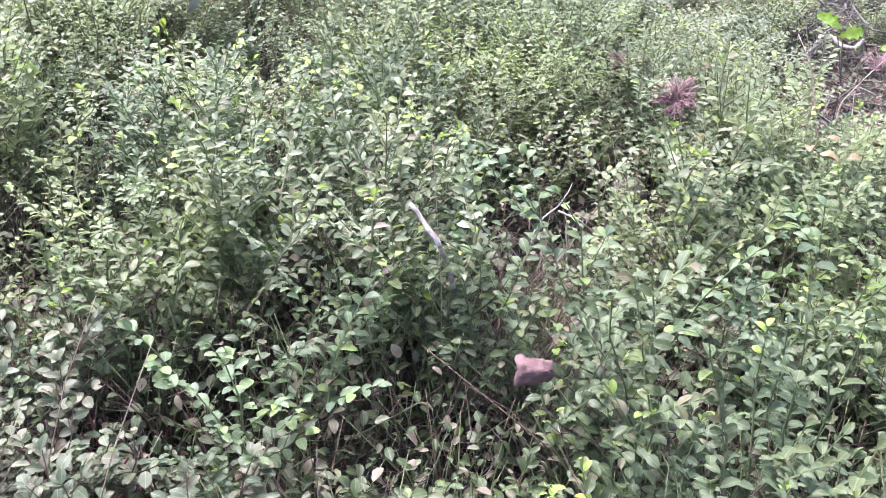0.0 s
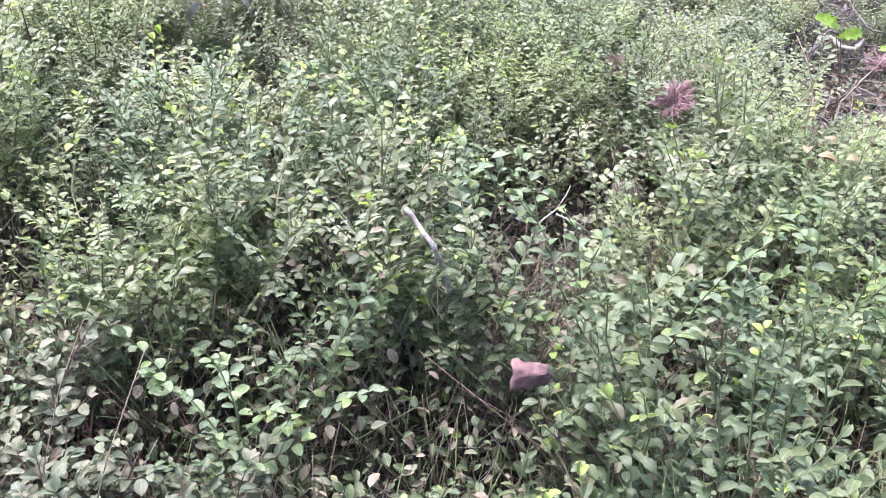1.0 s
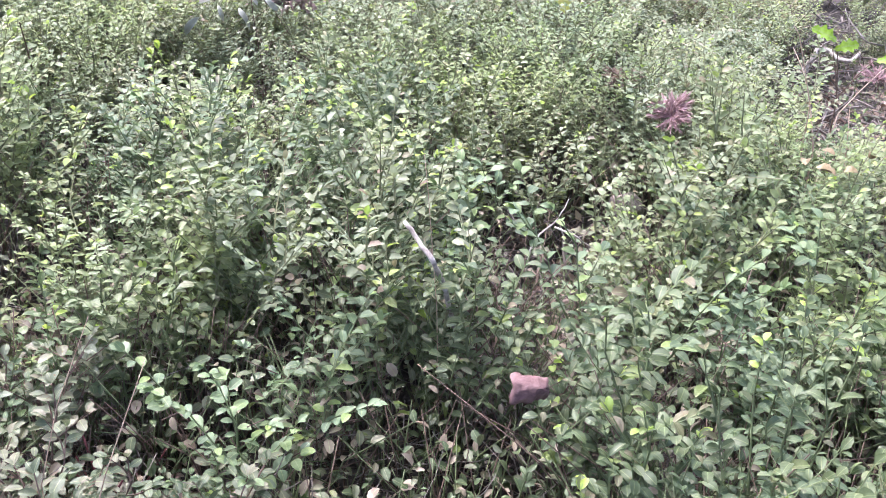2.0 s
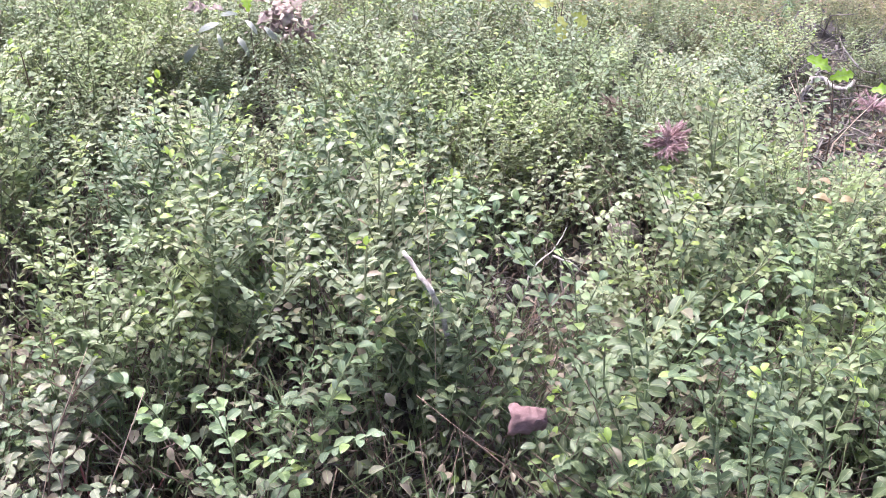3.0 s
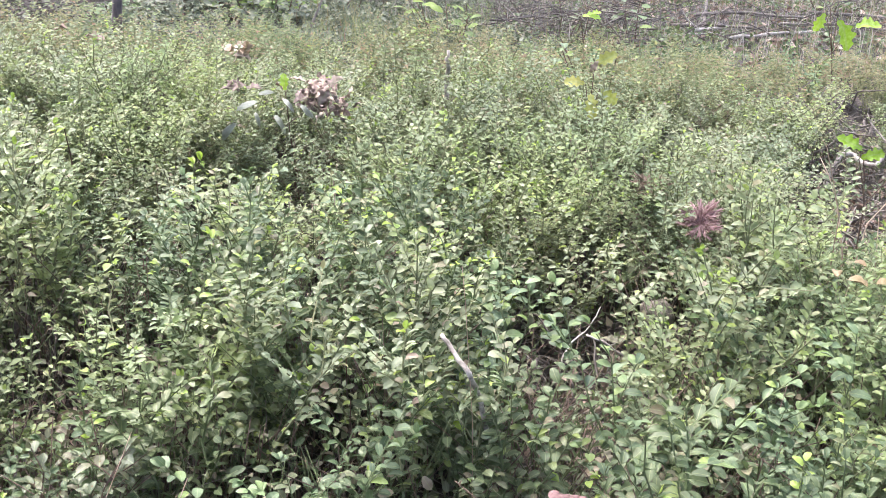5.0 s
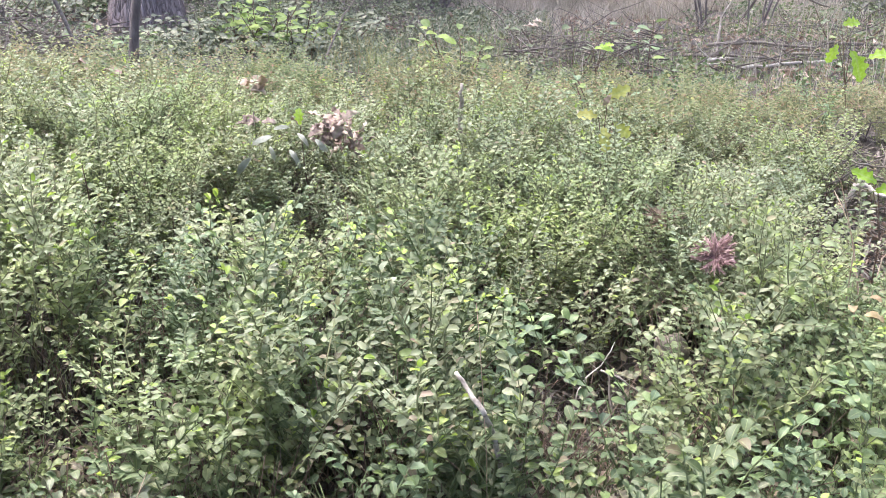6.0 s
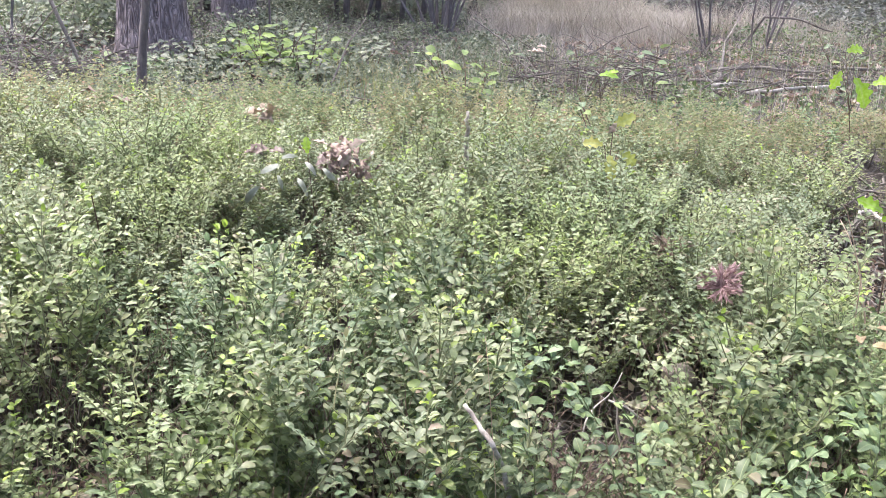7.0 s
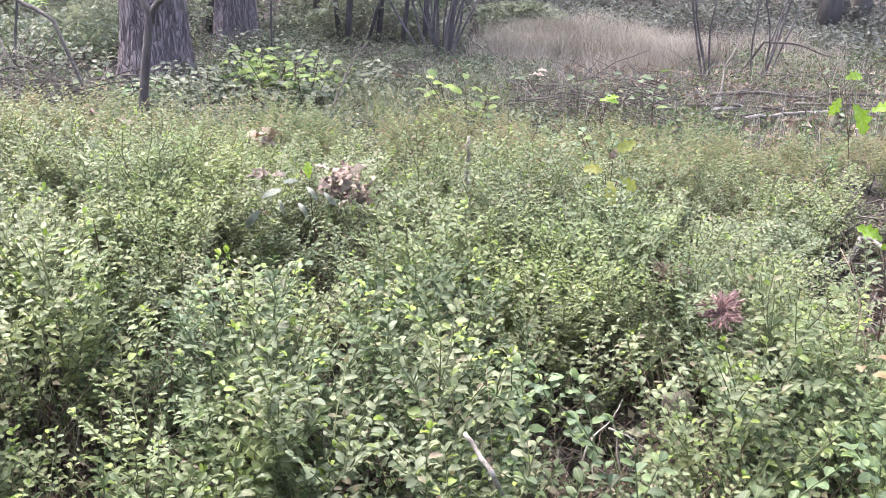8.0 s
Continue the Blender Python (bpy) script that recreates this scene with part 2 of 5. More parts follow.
M_ROSE = leaf_mat("rose_brown_needle", [(0.0, (0.15, 0.078, 0.085)), (0.5, (0.25, 0.145, 0.155)), (1.0, (0.37, 0.25, 0.26))], (0.21, 0.115, 0.125), 0.4, 40.0, rough=0.6, through_part=0.15, spots=0.0)
M_RUST = leaf_mat("rust_brown_needle", [(0.0, (0.115, 0.078, 0.060)), (0.5, (0.185, 0.130, 0.103)), (1.0, (0.26, 0.195, 0.16))], (0.14, 0.09, 0.07), 0.4, 40.0, rough=0.7, through_part=0.15, spots=0.0)
M_PINKBARK = rough_mat("pink_bark", (0.13, 0.074, 0.072), (0.21, 0.126, 0.124), (0.31, 0.21, 0.205), 150, 0.75, 0.6, 0.0015, (0.4, 1, 1))
M_STONE = rough_mat("grey_stone", (0.16, 0.14, 0.12), (0.26, 0.23, 0.20), (0.38, 0.35, 0.31), 30, 0.9, 0.6, 0.004)
M_GREY_BARK = rough_mat("sapling_bark", (0.075, 0.062, 0.060), (0.135, 0.115, 0.110), (0.21, 0.185, 0.175), 50, 0.85, 0.5, 0.002, (1, 1, 0.4))
M_ORANGE = leaf_mat("orange_leaf", [(0.0, (0.24, 0.17, 0.10)), (1.0, (0.34, 0.27, 0.15))], (0.28, 0.22, 0.13), 0.4, 30.0, through_part=0.3)


# ---- mesh helpers ----
def mesh_object(name, verts, faces, material, uvs=None, smooth=False):
    me = bpy.data.meshes.new(name)
    me.from_pydata([tuple(v) for v in verts], [], [tuple(f) for f in faces])
    if uvs is not None:
        layer = me.uv_layers.new(name="UVMap")
        flat = np.array([uvs[i] for f in faces for i in f], dtype=np.float32).ravel()
        layer.data.foreach_set("uv", flat)
    if smooth:
        me.polygons.foreach_set("use_smooth", [True] * len(me.polygons))
    me.materials.append(material)
    return new(name, me)


def under(ob, parent, label="", kind=""):
    ob.parent = parent
    return tagged(ob, label, kind=kind)


class Build:
    """Gathers vertices and faces of one mesh."""

    def __init__(self):
        self.v, self.f, self.uv = [], [], []

    def tube(self, pts, radii, sides=4):
        pts = [Vector(p) for p in pts]
        n0 = len(self.v)
        ref = Vector((0.3, 0.9, 0.2))
        for i, p in enumerate(pts):
            d = (pts[min(i + 1, len(pts) - 1)] - pts[max(i - 1, 0)]).normalized()
            a = d.cross(ref)
            a = a.normalized() if a.length > 1e-4 else Vector((1, 0, 0))
            b = d.cross(a)
            for k in range(sides):
                w = 2 * math.pi * k / sides
                self.v.append(p + (a * math.cos(w) + b * math.sin(w)) * radii[i])
                self.uv.append((0.2, i / len(pts)))
        for i in range(len(pts) - 1):
            for k in range(sides):
                o, q = n0 + i * sides, (k + 1) % sides
                self.f.append((o + k, o + q, o + sides + q, o + sides + k))
        self.f.append(tuple(n0 + (len(pts) - 1) * sides + k for k in range(sides)))
        self.f.append(tuple(n0 + k for k in reversed(range(sides))))

    def add(self, shape, m):
        n0 = len(self.v)
        verts, faces, uvs = shape
        self.v += [m @ Vector(v) for v in verts]
        self.uv += uvs
        self.f += [tuple(n0 + i for i in f) for f in faces]

    def ob(self, name, material, smooth=False):
        return mesh_object(name, self.v, self.f, material, self.uv, smooth)


def leaf_shape(width=0.58, fold=0.10, droop=0.10, fine=True, tip=0.0):
    """A leaf 1 long along y, its upper side to +z: an oval with a folded midrib and a drooping tip."""
    rows = ((0.0, 0.0), (0.10, 0.50), (0.34, 0.95), (0.64, 0.97), (0.88, 0.60), (1.0, 0.0)) if fine else ((0.0, 0.0), (0.28, 0.95), (0.75, 0.86), (1.0, 0.0)) if fine is None else ((0.0, 0.0), (0.17, 0.68), (0.50, 1.0), (0.84, 0.66), (1.0, 0.0))
    verts, faces, uvs, prev = [], [], [], None
    for y, w in rows:
        z = 0.06 * math.sin(math.pi * y) - droop * y * y
        hw = w * width / 2
        if w == 0:
            verts.append((0, y, z))
            uvs.append((0.5, y))
            cur = [len(verts) - 1]
        else:
            verts += [(-hw, y, z + fold * w), (0, y, z), (hw, y, z + fold * w)]
            uvs += [(0.5 - w / 2, y), (0.5, y), (0.5 + w / 2, y)]
            cur = [len(verts) - 3, len(verts) - 2, len(verts) - 1]
        if prev is not None:
            if len(prev) == 1:
                faces += [(prev[0], cur[1], cur[0]), (prev[0], cur[2], cur[1])]
            elif len(cur) == 1:
                faces += [(prev[0], prev[1], cur[0]), (prev[1], prev[2], cur[0])]
            else:
                faces += [(prev[0], prev[1], cur[1], cur[0]), (prev[1], prev[2], cur[2], cur[1])]
        prev = cur
    return verts, faces, uvs


def oak_shape(curl=0.12, lobes=4):
    """A lobed leaf 1 long along y."""
    verts, uvs, faces = [], [], []
    n = 26
    for i in range(n + 1):
        y = i / n
        env = 0.34 * math.sin(math.pi * min(1, 0.08 + 0.92 * y) ** 1.5) ** 0.8 if y < 1 else 0.02
        hw = max(0.012, env * (0.78 + (0.22 if lobes > 3 else 0.16) * math.cos(2 * math.pi * lobes * (y - 0.13))))
        if y < 0.10:
            hw = 0.014
        z = 0.05 * math.sin(5 * y) - curl * y * y
        verts += [(-hw, y + 0.10 * hw, z + 0.35 * hw * hw + 0.06 * hw * math.sin(17 * y)), (0, y, z), (hw, y + 0.10 * hw, z + 0.35 * hw * hw + 0.06 * hw * math.cos(15 * y))]
        uvs += [(0.5 - hw, y), (0.5, y), (0.5 + hw, y)]
        if i:
            a, b = 3 * (i - 1), 3 * i
            faces += [(a, a + 1, b + 1, b), (a + 1, a + 2, b + 2, b + 1)]
    return verts, faces, uvs


def crumpled(shape, seed, amount):
    """The same leaf, curled and crumpled as when dry."""
    verts, faces, uvs = shape
    out = []
    for x, y, z in verts:
        k = noise.noise_vector(Vector((x * 2.4 + seed, y * 2.4, seed * 1.7)))
        out.append((x * (1 - 0.35 * amount) + 0.10 * amount * k.x, y + 0.06 * amount * k.y, z + amount * (2.2 * x * x + 0.22 * k.z)))
    return out, faces, uvs


def leaf_pose(at, along, up, length):
    d = Vector(along).normalized()
    x = d.cross(Vector(up))
    x = x.normalized() if x.length > 1e-4 else Vector((1, 0, 0))
    n = x.cross(d)
    m = Matrix((x, d, n)).transposed().to_4x4()
    m.translation = at
    return m @ Matrix.Diagonal((length, length, length, 1))


FINE = [leaf_shape(0.57, 0.12, 0.08), leaf_shape(0.62, 0.08, 0.20), leaf_shape(0.52, 0.16, 0.02), leaf_shape(0.60, 0.05, 0.26)]
SMALL = [leaf_shape(w, f, d, None) for w, f, d in ((0.58, 0.12, 0.08), (0.62, 0.08, 0.18), (0.53, 0.18, 0.02))]
COARSE = [leaf_shape(0.56, 0.12, 0.08, False), leaf_shape(0.61, 0.08, 0.20, False), leaf_shape(0.52, 0.18, 0.02, False)]

def wander(rng, start, go, length, n, bend=0.18, lift=0.0):
    """A crooked line from start."""
    pts, d = [Vector(start)], Vector(go).normalized()
    for i in range(n):
        d = (d + Vector((rng.gauss(0, bend), rng.gauss(0, bend), rng.gauss(0, bend) + lift))).normalized()
        pts.append(pts[-1] + d * length / n)
    return pts


def taper(n, a, b):
    return [a + (b - a) * i / (n - 1) for i in range(n)]


# ---- the lie of the land ----
LIE_Y = (-60.0, 0.0, 0.7, 1.5, 2.2, 2.9, 4.6, 6.0, 8.5, 12.0, 18.0, 400.0)
LIE_Z = (0.0, 0.0, 0.0, 0.06, 0.13, 0.15, 0.05, -0.05, -0.10, -0.12, -0.15, -0.15)
HOLLOWS = ((0.20, 1.45, 0.12, 0.05), (1.03, 2.74, 0.14, 0.06), (-0.56, 1.25, 0.12, 0.04), (0.80, 2.10, 0.22, 0.03))


def land(x, y):
    z = float(np.interp(y, LIE_Y, LIE_Z)) - 0.03 * max(-1.2, min(1.2, x)) * (1 if y < 3 else max(0, 1 - (y - 3) / 2))
    z += 0.06 * max(0.0, min(1.0, (x - 0.4))) * max(0, 1 - abs(y - 4.8) / 2.2) * 1.6
    z += 0.025 * noise.noise(Vector((x * 1.3, y * 1.3, 3.0))) + 0.010 * noise.noise(Vector((x * 6, y * 6, 8.0)))
    for hx, hy, hr, hd in HOLLOWS:
        z -= hd * math.exp(-((x - hx) ** 2 + (y - hy) ** 2) / (hr * hr))
    return z


LOW = ((-0.16, 1.06, 0.09, 0.25), (-0.55, 1.19, 0.13, 0.2), (-0.64, 1.66, 0.22, 0.15), (0.20, 1.37, 0.11, 0.3), (-0.09, 0.92, 0.07, 0.4), (-0.32, 0.85, 0.09, 0.4), (0.50, 1.21, 0.06, 0.4), (1.0, 2.58, 0.16, 0.5), (0.90, 2.0, 0.2, 0.3), (0.14, 0.82, 0.06, 0.4), (0.39, 1.54, 0.10, 0.22), (0.34, 1.71, 0.08, 0.2), (-0.37, 1.80, 0.11, 0.35), (0.11, 0.85, 0.06, 0.3))


def stature(x, y):
    """Height of the bilberry plants."""
    h = float(np.interp(y, (0.5, 1.0, 1.4, 2.2, 2.8, 3.4, 5.0), (0.27, 0.29, 0.29, 0.25, 0.19, 0.12, 0.10)))
    if y < 1.0 and x < -0.12:
        h *= 0.74
    h *= 1 - 0.6 * math.exp(-((x - 0.82) / 0.20) ** 2 - ((y - 1.86) / 0.26) ** 2)
    for lx, ly, lr, k in LOW:
        h *= 1 - k * math.exp(-((x - lx) ** 2 + (y - ly) ** 2) / (lr * lr))
    return h * max(0.45, 1 + 0.26 * noise.noise(Vector((x * 3.1, y * 3.1, 2.0))) + 0.26 * noise.noise(Vector((x * 6.0, y * 6.0, 1.0))) + 0.14 * noise.noise(Vector((x * 12, y * 12, 4.0))))


def ground_sheet():
    xs = sorted(set([-300, -120, -60, -30, -16, -9] + [round(-6 + 0.12 * i, 3) for i in range(101)] + [9, 16, 30, 60, 120, 300]))
    ys = sorted(set([-300, -100, -40, -15, -6, -3] + [round(-1 + 0.10 * i, 3) for i in range(91)] + [8.3, 8.7, 9.2, 10, 11, 12.5, 14, 17, 22, 30, 50, 100, 300, 600]))
    verts = [(x, y, land(x, y)) for y in ys for x in xs]
    w = len(xs)
    faces = [(j * w + i, j * w + i + 1, (j + 1) * w + i + 1, (j + 1) * w + i) for j in range(len(ys) - 1) for i in range(w - 1)]
    g = mesh_object("ground", verts, faces, M_SOIL, None, True)
    tagged(g, "dark brown forest soil under plants and needle litter", "ground", kind="structure")


ground_sheet()


# ---- bilberry ----
def stem_plan(rng, h, base, lean, turn, leaf_low, leaf_high, twigs, tilt=0.34):
    """One upright stem with rising twigs: its tubes, and the poses of its leaves, which stand in two rows and lie nearly level."""
    tubes, leaves = [], []
    out = Vector((math.cos(turn), math.sin(turn), 0))
    side = Vector((-out.y, out.x, 0))
    mean = 0.5 * (leaf_low + leaf_high)

    def leafy(pts, t0, gap):
        flip = rng.choice((-1, 1))
        spin = rng.uniform(0, 6.28)
        lens = [(q - p).length for p, q in zip(pts, pts[1:])]
        total, done, nxt = sum(lens), 0.0, t0 * sum(lens)
        for i, ln in enumerate(lens):
            d = (pts[i + 1] - pts[i]).normalized()
            level = Vector((d.x, d.y, 0))
            level = level.normalized() if level.length > 0.25 else Vector((math.cos(spin), math.sin(spin), 0))
            lat = Vector((-level.y, level.x, 0))
            while nxt <= done + ln:
                p = pts[i] + d * (nxt - done)
                t = nxt / total
                along = lat * flip + level * rng.uniform(0.25, 0.75) + Vector((0, 0, rng.gauss(0.24, 0.20) + 0.25 * (t > 0.8)))
                up = Vector((0, 0, 1)) - 0.15 * level + lat * flip * rng.gauss(-0.12, tilt * 0.7) + level * rng.gauss(0, tilt * 0.7)
                size = rng.uniform(leaf_low * 0.85, leaf_high) * (0.78 + 0.30 * math.sin(math.pi * min(1.0, t * 0.9 + 0.05)))
                leaves.append(leaf_pose(p + along.normalized() * 0.0015, along, up, size))
                flip = -flip
                spin += rng.uniform(0.2, 0.9)
                nxt += gap * rng.uniform(0.75, 1.3)
            done += ln
        for k in range(2):
            leaves.append(leaf_pose(pts[-1], level * 0.7 + Vector((rng.gauss(0, 0.4), rng.gauss(0, 0.4), rng.uniform(0.2, 0.9))), (rng.gauss(0, 0.3), rng.gauss(0, 0.3), 1), rng.uniform(leaf_low, leaf_high) * 0.8))

    n = 7
    pts = []
    for i in range(n):
        t = i / (n - 1)
        pts.append(base + Vector((0, 0, -0.02 if i == 0 else 0)) + out * (lean * h * t ** 1.5) + Vector((0, 0, h * t)) + side * (0.004 * (-1) ** i * (i > 0)) + Vector((rng.gauss(0, 0.004), rng.gauss(0, 0.004), 0)))
    tubes.append((pts, [0.0019 - 0.0012 * i / (n - 1) for i in range(n)]))
    foot = 0.30 if twigs < 6 else 0.12
    leafy(pts, foot + 0.22, mean * 0.62)
    for k in range(twigs):
        t = rng.uniform(foot, 0.92)
        i = min(n - 2, int(t * (n - 1)))
        p = pts[i].lerp(pts[i + 1], t * (n - 1) - i)
        w = rng.uniform(0, 6.28)
        go = Vector((math.cos(w), math.sin(w), rng.uniform(0.5, 1.5))).normalized()
        ln = h * rng.uniform(0.20, 0.40) * (1.2 - 0.5 * t)
        tw = [p]
        for j in range(1, 4):
            go = (go + Vector((rng.gauss(0, 0.13), rng.gauss(0, 0.13), 0.02))).normalized()
            tw.append(tw[-1] + go * ln / 3)
        tubes.append((tw, [0.0011, 0.0009, 0.0007, 0.0005]))
        leafy(tw, 0.18, mean * 0.55)
    return tubes, leaves


def shrub_plan(seed, h, stems, leaf_low, leaf_high, twigs=4, spread=0.035, tilt=0.30):
    rng = random.Random(seed)
    plan = []
    for k in range(stems):
        a = rng.uniform(0, 6.28)
        base = Vector((math.cos(a), math.sin(a), 0)) * spread * rng.uniform(0.2, 1.0)
        plan.append(stem_plan(rng, h * rng.uniform(0.62, 1.08), base, rng.uniform(0.05, 0.45), a + rng.gauss(0, 0.6), leaf_low, leaf_high, twigs + rng.choice((-1, 0, 0, 1)), tilt))
    return plan


LEAF_MESHES = {}


def leaf_mesh(k, material):
    key = (k, material.name)
    if key not in LEAF_MESHES:
        ob = mesh_object("leaf", *FINE[k][:2], material, FINE[k][2], True)
        LEAF_MESHES[key] = ob.data
        bpy.data.objects.remove(ob)
    return LEAF_MESHES[key]


def shrub(seed, h, stems, low, high, leaf_material, stem_material, label, single, twigs=4, spread=0.035, tilt=0.34):
    """A bilberry plant: stems, and their leaves one by one (single) or gathered by the stem."""
    rng = random.Random(seed + 5)
    top = new("bilberry_shrub")
    tagged(top, label, "shrub", "bilberry plants")
    for tubes, leaves in shrub_plan(seed, h, stems, low, high, twigs, spread, tilt):
        b = Build()
        for pts, radii in tubes:
            b.tube(pts, radii, 3)
        stem = under(b.ob("stem", stem_material), top)
        if leaf_material in (M_LEAF, M_MID) and rng.random() < (0.45 if leaf_material is M_MID else 0.3):
            leaves.sort(key=lambda m: m.translation.z)
            tip = Build()
            for m in leaves[-5:]:
                tip.add(FINE[rng.randrange(4)], m)
            del leaves[-5:]
            under(tip.ob("shoot_tip", M_TIP, True), stem, "fresh yellow-green shoot tip", "stuff")
        if single:
            rest = Build()
            for k, m in enumerate(leaves):
                if k % 8:
                    rest.add(FINE[rng.randrange(4)], m)
                    continue
                lf = new("leaf", leaf_mesh(rng.randrange(4), leaf_material))
                lf.parent = stem
                lf.matrix_basis = m
            under(rest.ob("foliage", leaf_material, True), stem, kind="stuff")
        else:
            c = Build()
            for m in leaves:
                c.add(FINE[rng.randrange(4)] if leaf_material is M_YOUNG else (SMALL if high < 0.020 else COARSE)[rng.randrange(3)], m)
            under(c.ob("foliage", leaf_material, True), stem, kind="stuff")
    return top


def discard(top):
    for o in (*top.children_recursive, top):
        bpy.data.objects.remove(o)


L_NEAR = "leafy green bilberry plant with thin upright stems"
L_PALE = "sparse bilberry plant with pale spotted leaves, brown stems"
L_YOUNG = "bilberry plant with fresh yellow-green leaves at the tips"
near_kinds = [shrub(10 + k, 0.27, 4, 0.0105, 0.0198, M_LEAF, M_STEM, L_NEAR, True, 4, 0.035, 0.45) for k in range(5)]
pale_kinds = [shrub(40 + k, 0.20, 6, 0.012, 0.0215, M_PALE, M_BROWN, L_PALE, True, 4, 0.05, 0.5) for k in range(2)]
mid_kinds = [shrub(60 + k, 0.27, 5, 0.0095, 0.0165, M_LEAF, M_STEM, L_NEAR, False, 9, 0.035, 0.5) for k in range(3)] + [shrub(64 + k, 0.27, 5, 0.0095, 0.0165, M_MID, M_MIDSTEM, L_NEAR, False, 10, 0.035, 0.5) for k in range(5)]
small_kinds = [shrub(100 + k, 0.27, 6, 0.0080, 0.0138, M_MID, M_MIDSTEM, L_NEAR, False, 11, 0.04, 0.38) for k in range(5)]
young_kinds = [shrub(80 + k, 0.28, 3, 0.014, 0.0235, M_YOUNG, M_STEM, L_YOUNG, False, 4) for k in range(3)]

BARE = ((0.27, 0.76, 0.05), (0.46, 0.70, 0.05), (0.20, 0.755, 0.04), (0.36, 0.72, 0.03), (0.36, 0.86, 0.045), (0.46, 0.80, 0.055), (0.27, 0.84, 0.035), (-0.03, 0.80, 0.085), (-0.10, 0.77, 0.06), (0.06, 0.80, 0.06), (-0.03, 0.89, 0.075), (0.15, 0.80, 0.05), (0.165, 0.89, 0.045), (0.17, 1.40, 0.11), (0.24, 1.49, 0.10), (0.33, 1.55, 0.055), (-0.56, 1.28, 0.09), (-0.16, 1.14, 0.05), (-0.08, 1.00, 0.045), (0.505, 1.28, 0.04), (0.394, 1.635, 0.04), (0.34, 1.80, 0.03), (-0.03, 0.92, 0.05), (0.16, 0.90, 0.05), (-0.33, 0.93, 0.07),
        (1.03, 2.74, 0.13), (0.84, 2.08, 0.19), (0.77, 1.92, 0.10), (1.0, 2.2, 0.19), (0.95, 2.37, 0.09), (0.34, 1.86, 0.06), (0.12, 0.97, 0.045), (-0.43, 1.72, 0.05), (0.02, 2.30, 0.06), (-0.36, 1.98, 0.05), (0.20, 1.74, 0.05))
YOUNG_AT = ((0.454, 1.075, 1.12), (0.247, 1.105, 1.1), (0.095, 1.235, 1.08), (-0.18, 1.28, 1.05), (-0.288, 1.40, 1.05), (0.43, 1.41, 0.92), (0.479, 1.35, 0.9), (-0.297, 1.67, 0.95), (0.335, 2.76, 0.9), (0.97, 2.9, 0.8), (-0.137, 0.94, 0.95))
PALE_AT = lambda x, y: x < -0.20 and y < 1.04 and (x + 0.28) ** 2 + (y - 0.86) ** 2 > 0.0002


def open_ground(x, y, grow=0.0):
    return any((x - bx) ** 2 + (y - by) ** 2 < (br + grow) ** 2 for bx, by, br in BARE)


def plant_shrubs():
    rng = random.Random(4)
    step, made = 0.112, 0
    y = 0.56
    while y < 2.52:
        half = 0.14 + 0.50 * y
        x = -half + rng.uniform(0, step)
        while x < half:
            px, py = x + rng.uniform(-0.035, 0.035), y + rng.uniform(-0.035, 0.035)
            x += step
            if open_ground(px, py):
                continue
            if any((px - a) ** 2 + (py - b) ** 2 < 0.05 ** 2 for a, b, _ in YOUNG_AT):
                continue
            # Near leaves darker, farther ones lighter: the fall of light is painted in.
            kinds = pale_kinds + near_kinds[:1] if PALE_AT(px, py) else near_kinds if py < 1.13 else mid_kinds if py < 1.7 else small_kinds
            k = stature(px, py) / 0.27 * rng.uniform(0.92, 1.1)
            m = pose(px, py, land(px, py), rng.gauss(0, 5), rng.gauss(0, 5), rng.uniform(0, 360)) @ Matrix.Diagonal((k ** 0.5, k ** 0.5, k, 1))
            copy_thing(rng.choice(kinds), m)
            made += 1
        y += step
    for px, py, k in ((-0.345, 0.735, 0.95), (-0.275, 0.715, 0.9), (-0.215, 0.745, 0.85), (-0.40, 0.79, 1.0), (-0.31, 0.80, 0.7), (-0.43, 0.70, 1.0), (-0.40, 0.88, 0.9), (-0.44, 0.98, 0.95), (-0.24, 0.82, 0.8)):
        copy_thing(rng.choice(pale_kinds), pose(px, py, land(px, py), 0, 0, rng.uniform(0, 360)) @ Matrix.Diagonal((1.0, 1.0, k, 1)))
    for px, py, k in YOUNG_AT:
        copy_thing(rng.choice(young_kinds), pose(px, py, land(px, py), 0, 0, rng.uniform(0, 360)) @ Matrix.Diagonal((k, k, k, 1)))
    return made


plant_shrubs()
for kind in near_kinds + pale_kinds + mid_kinds + small_kinds + young_kinds:
    discard(kind)


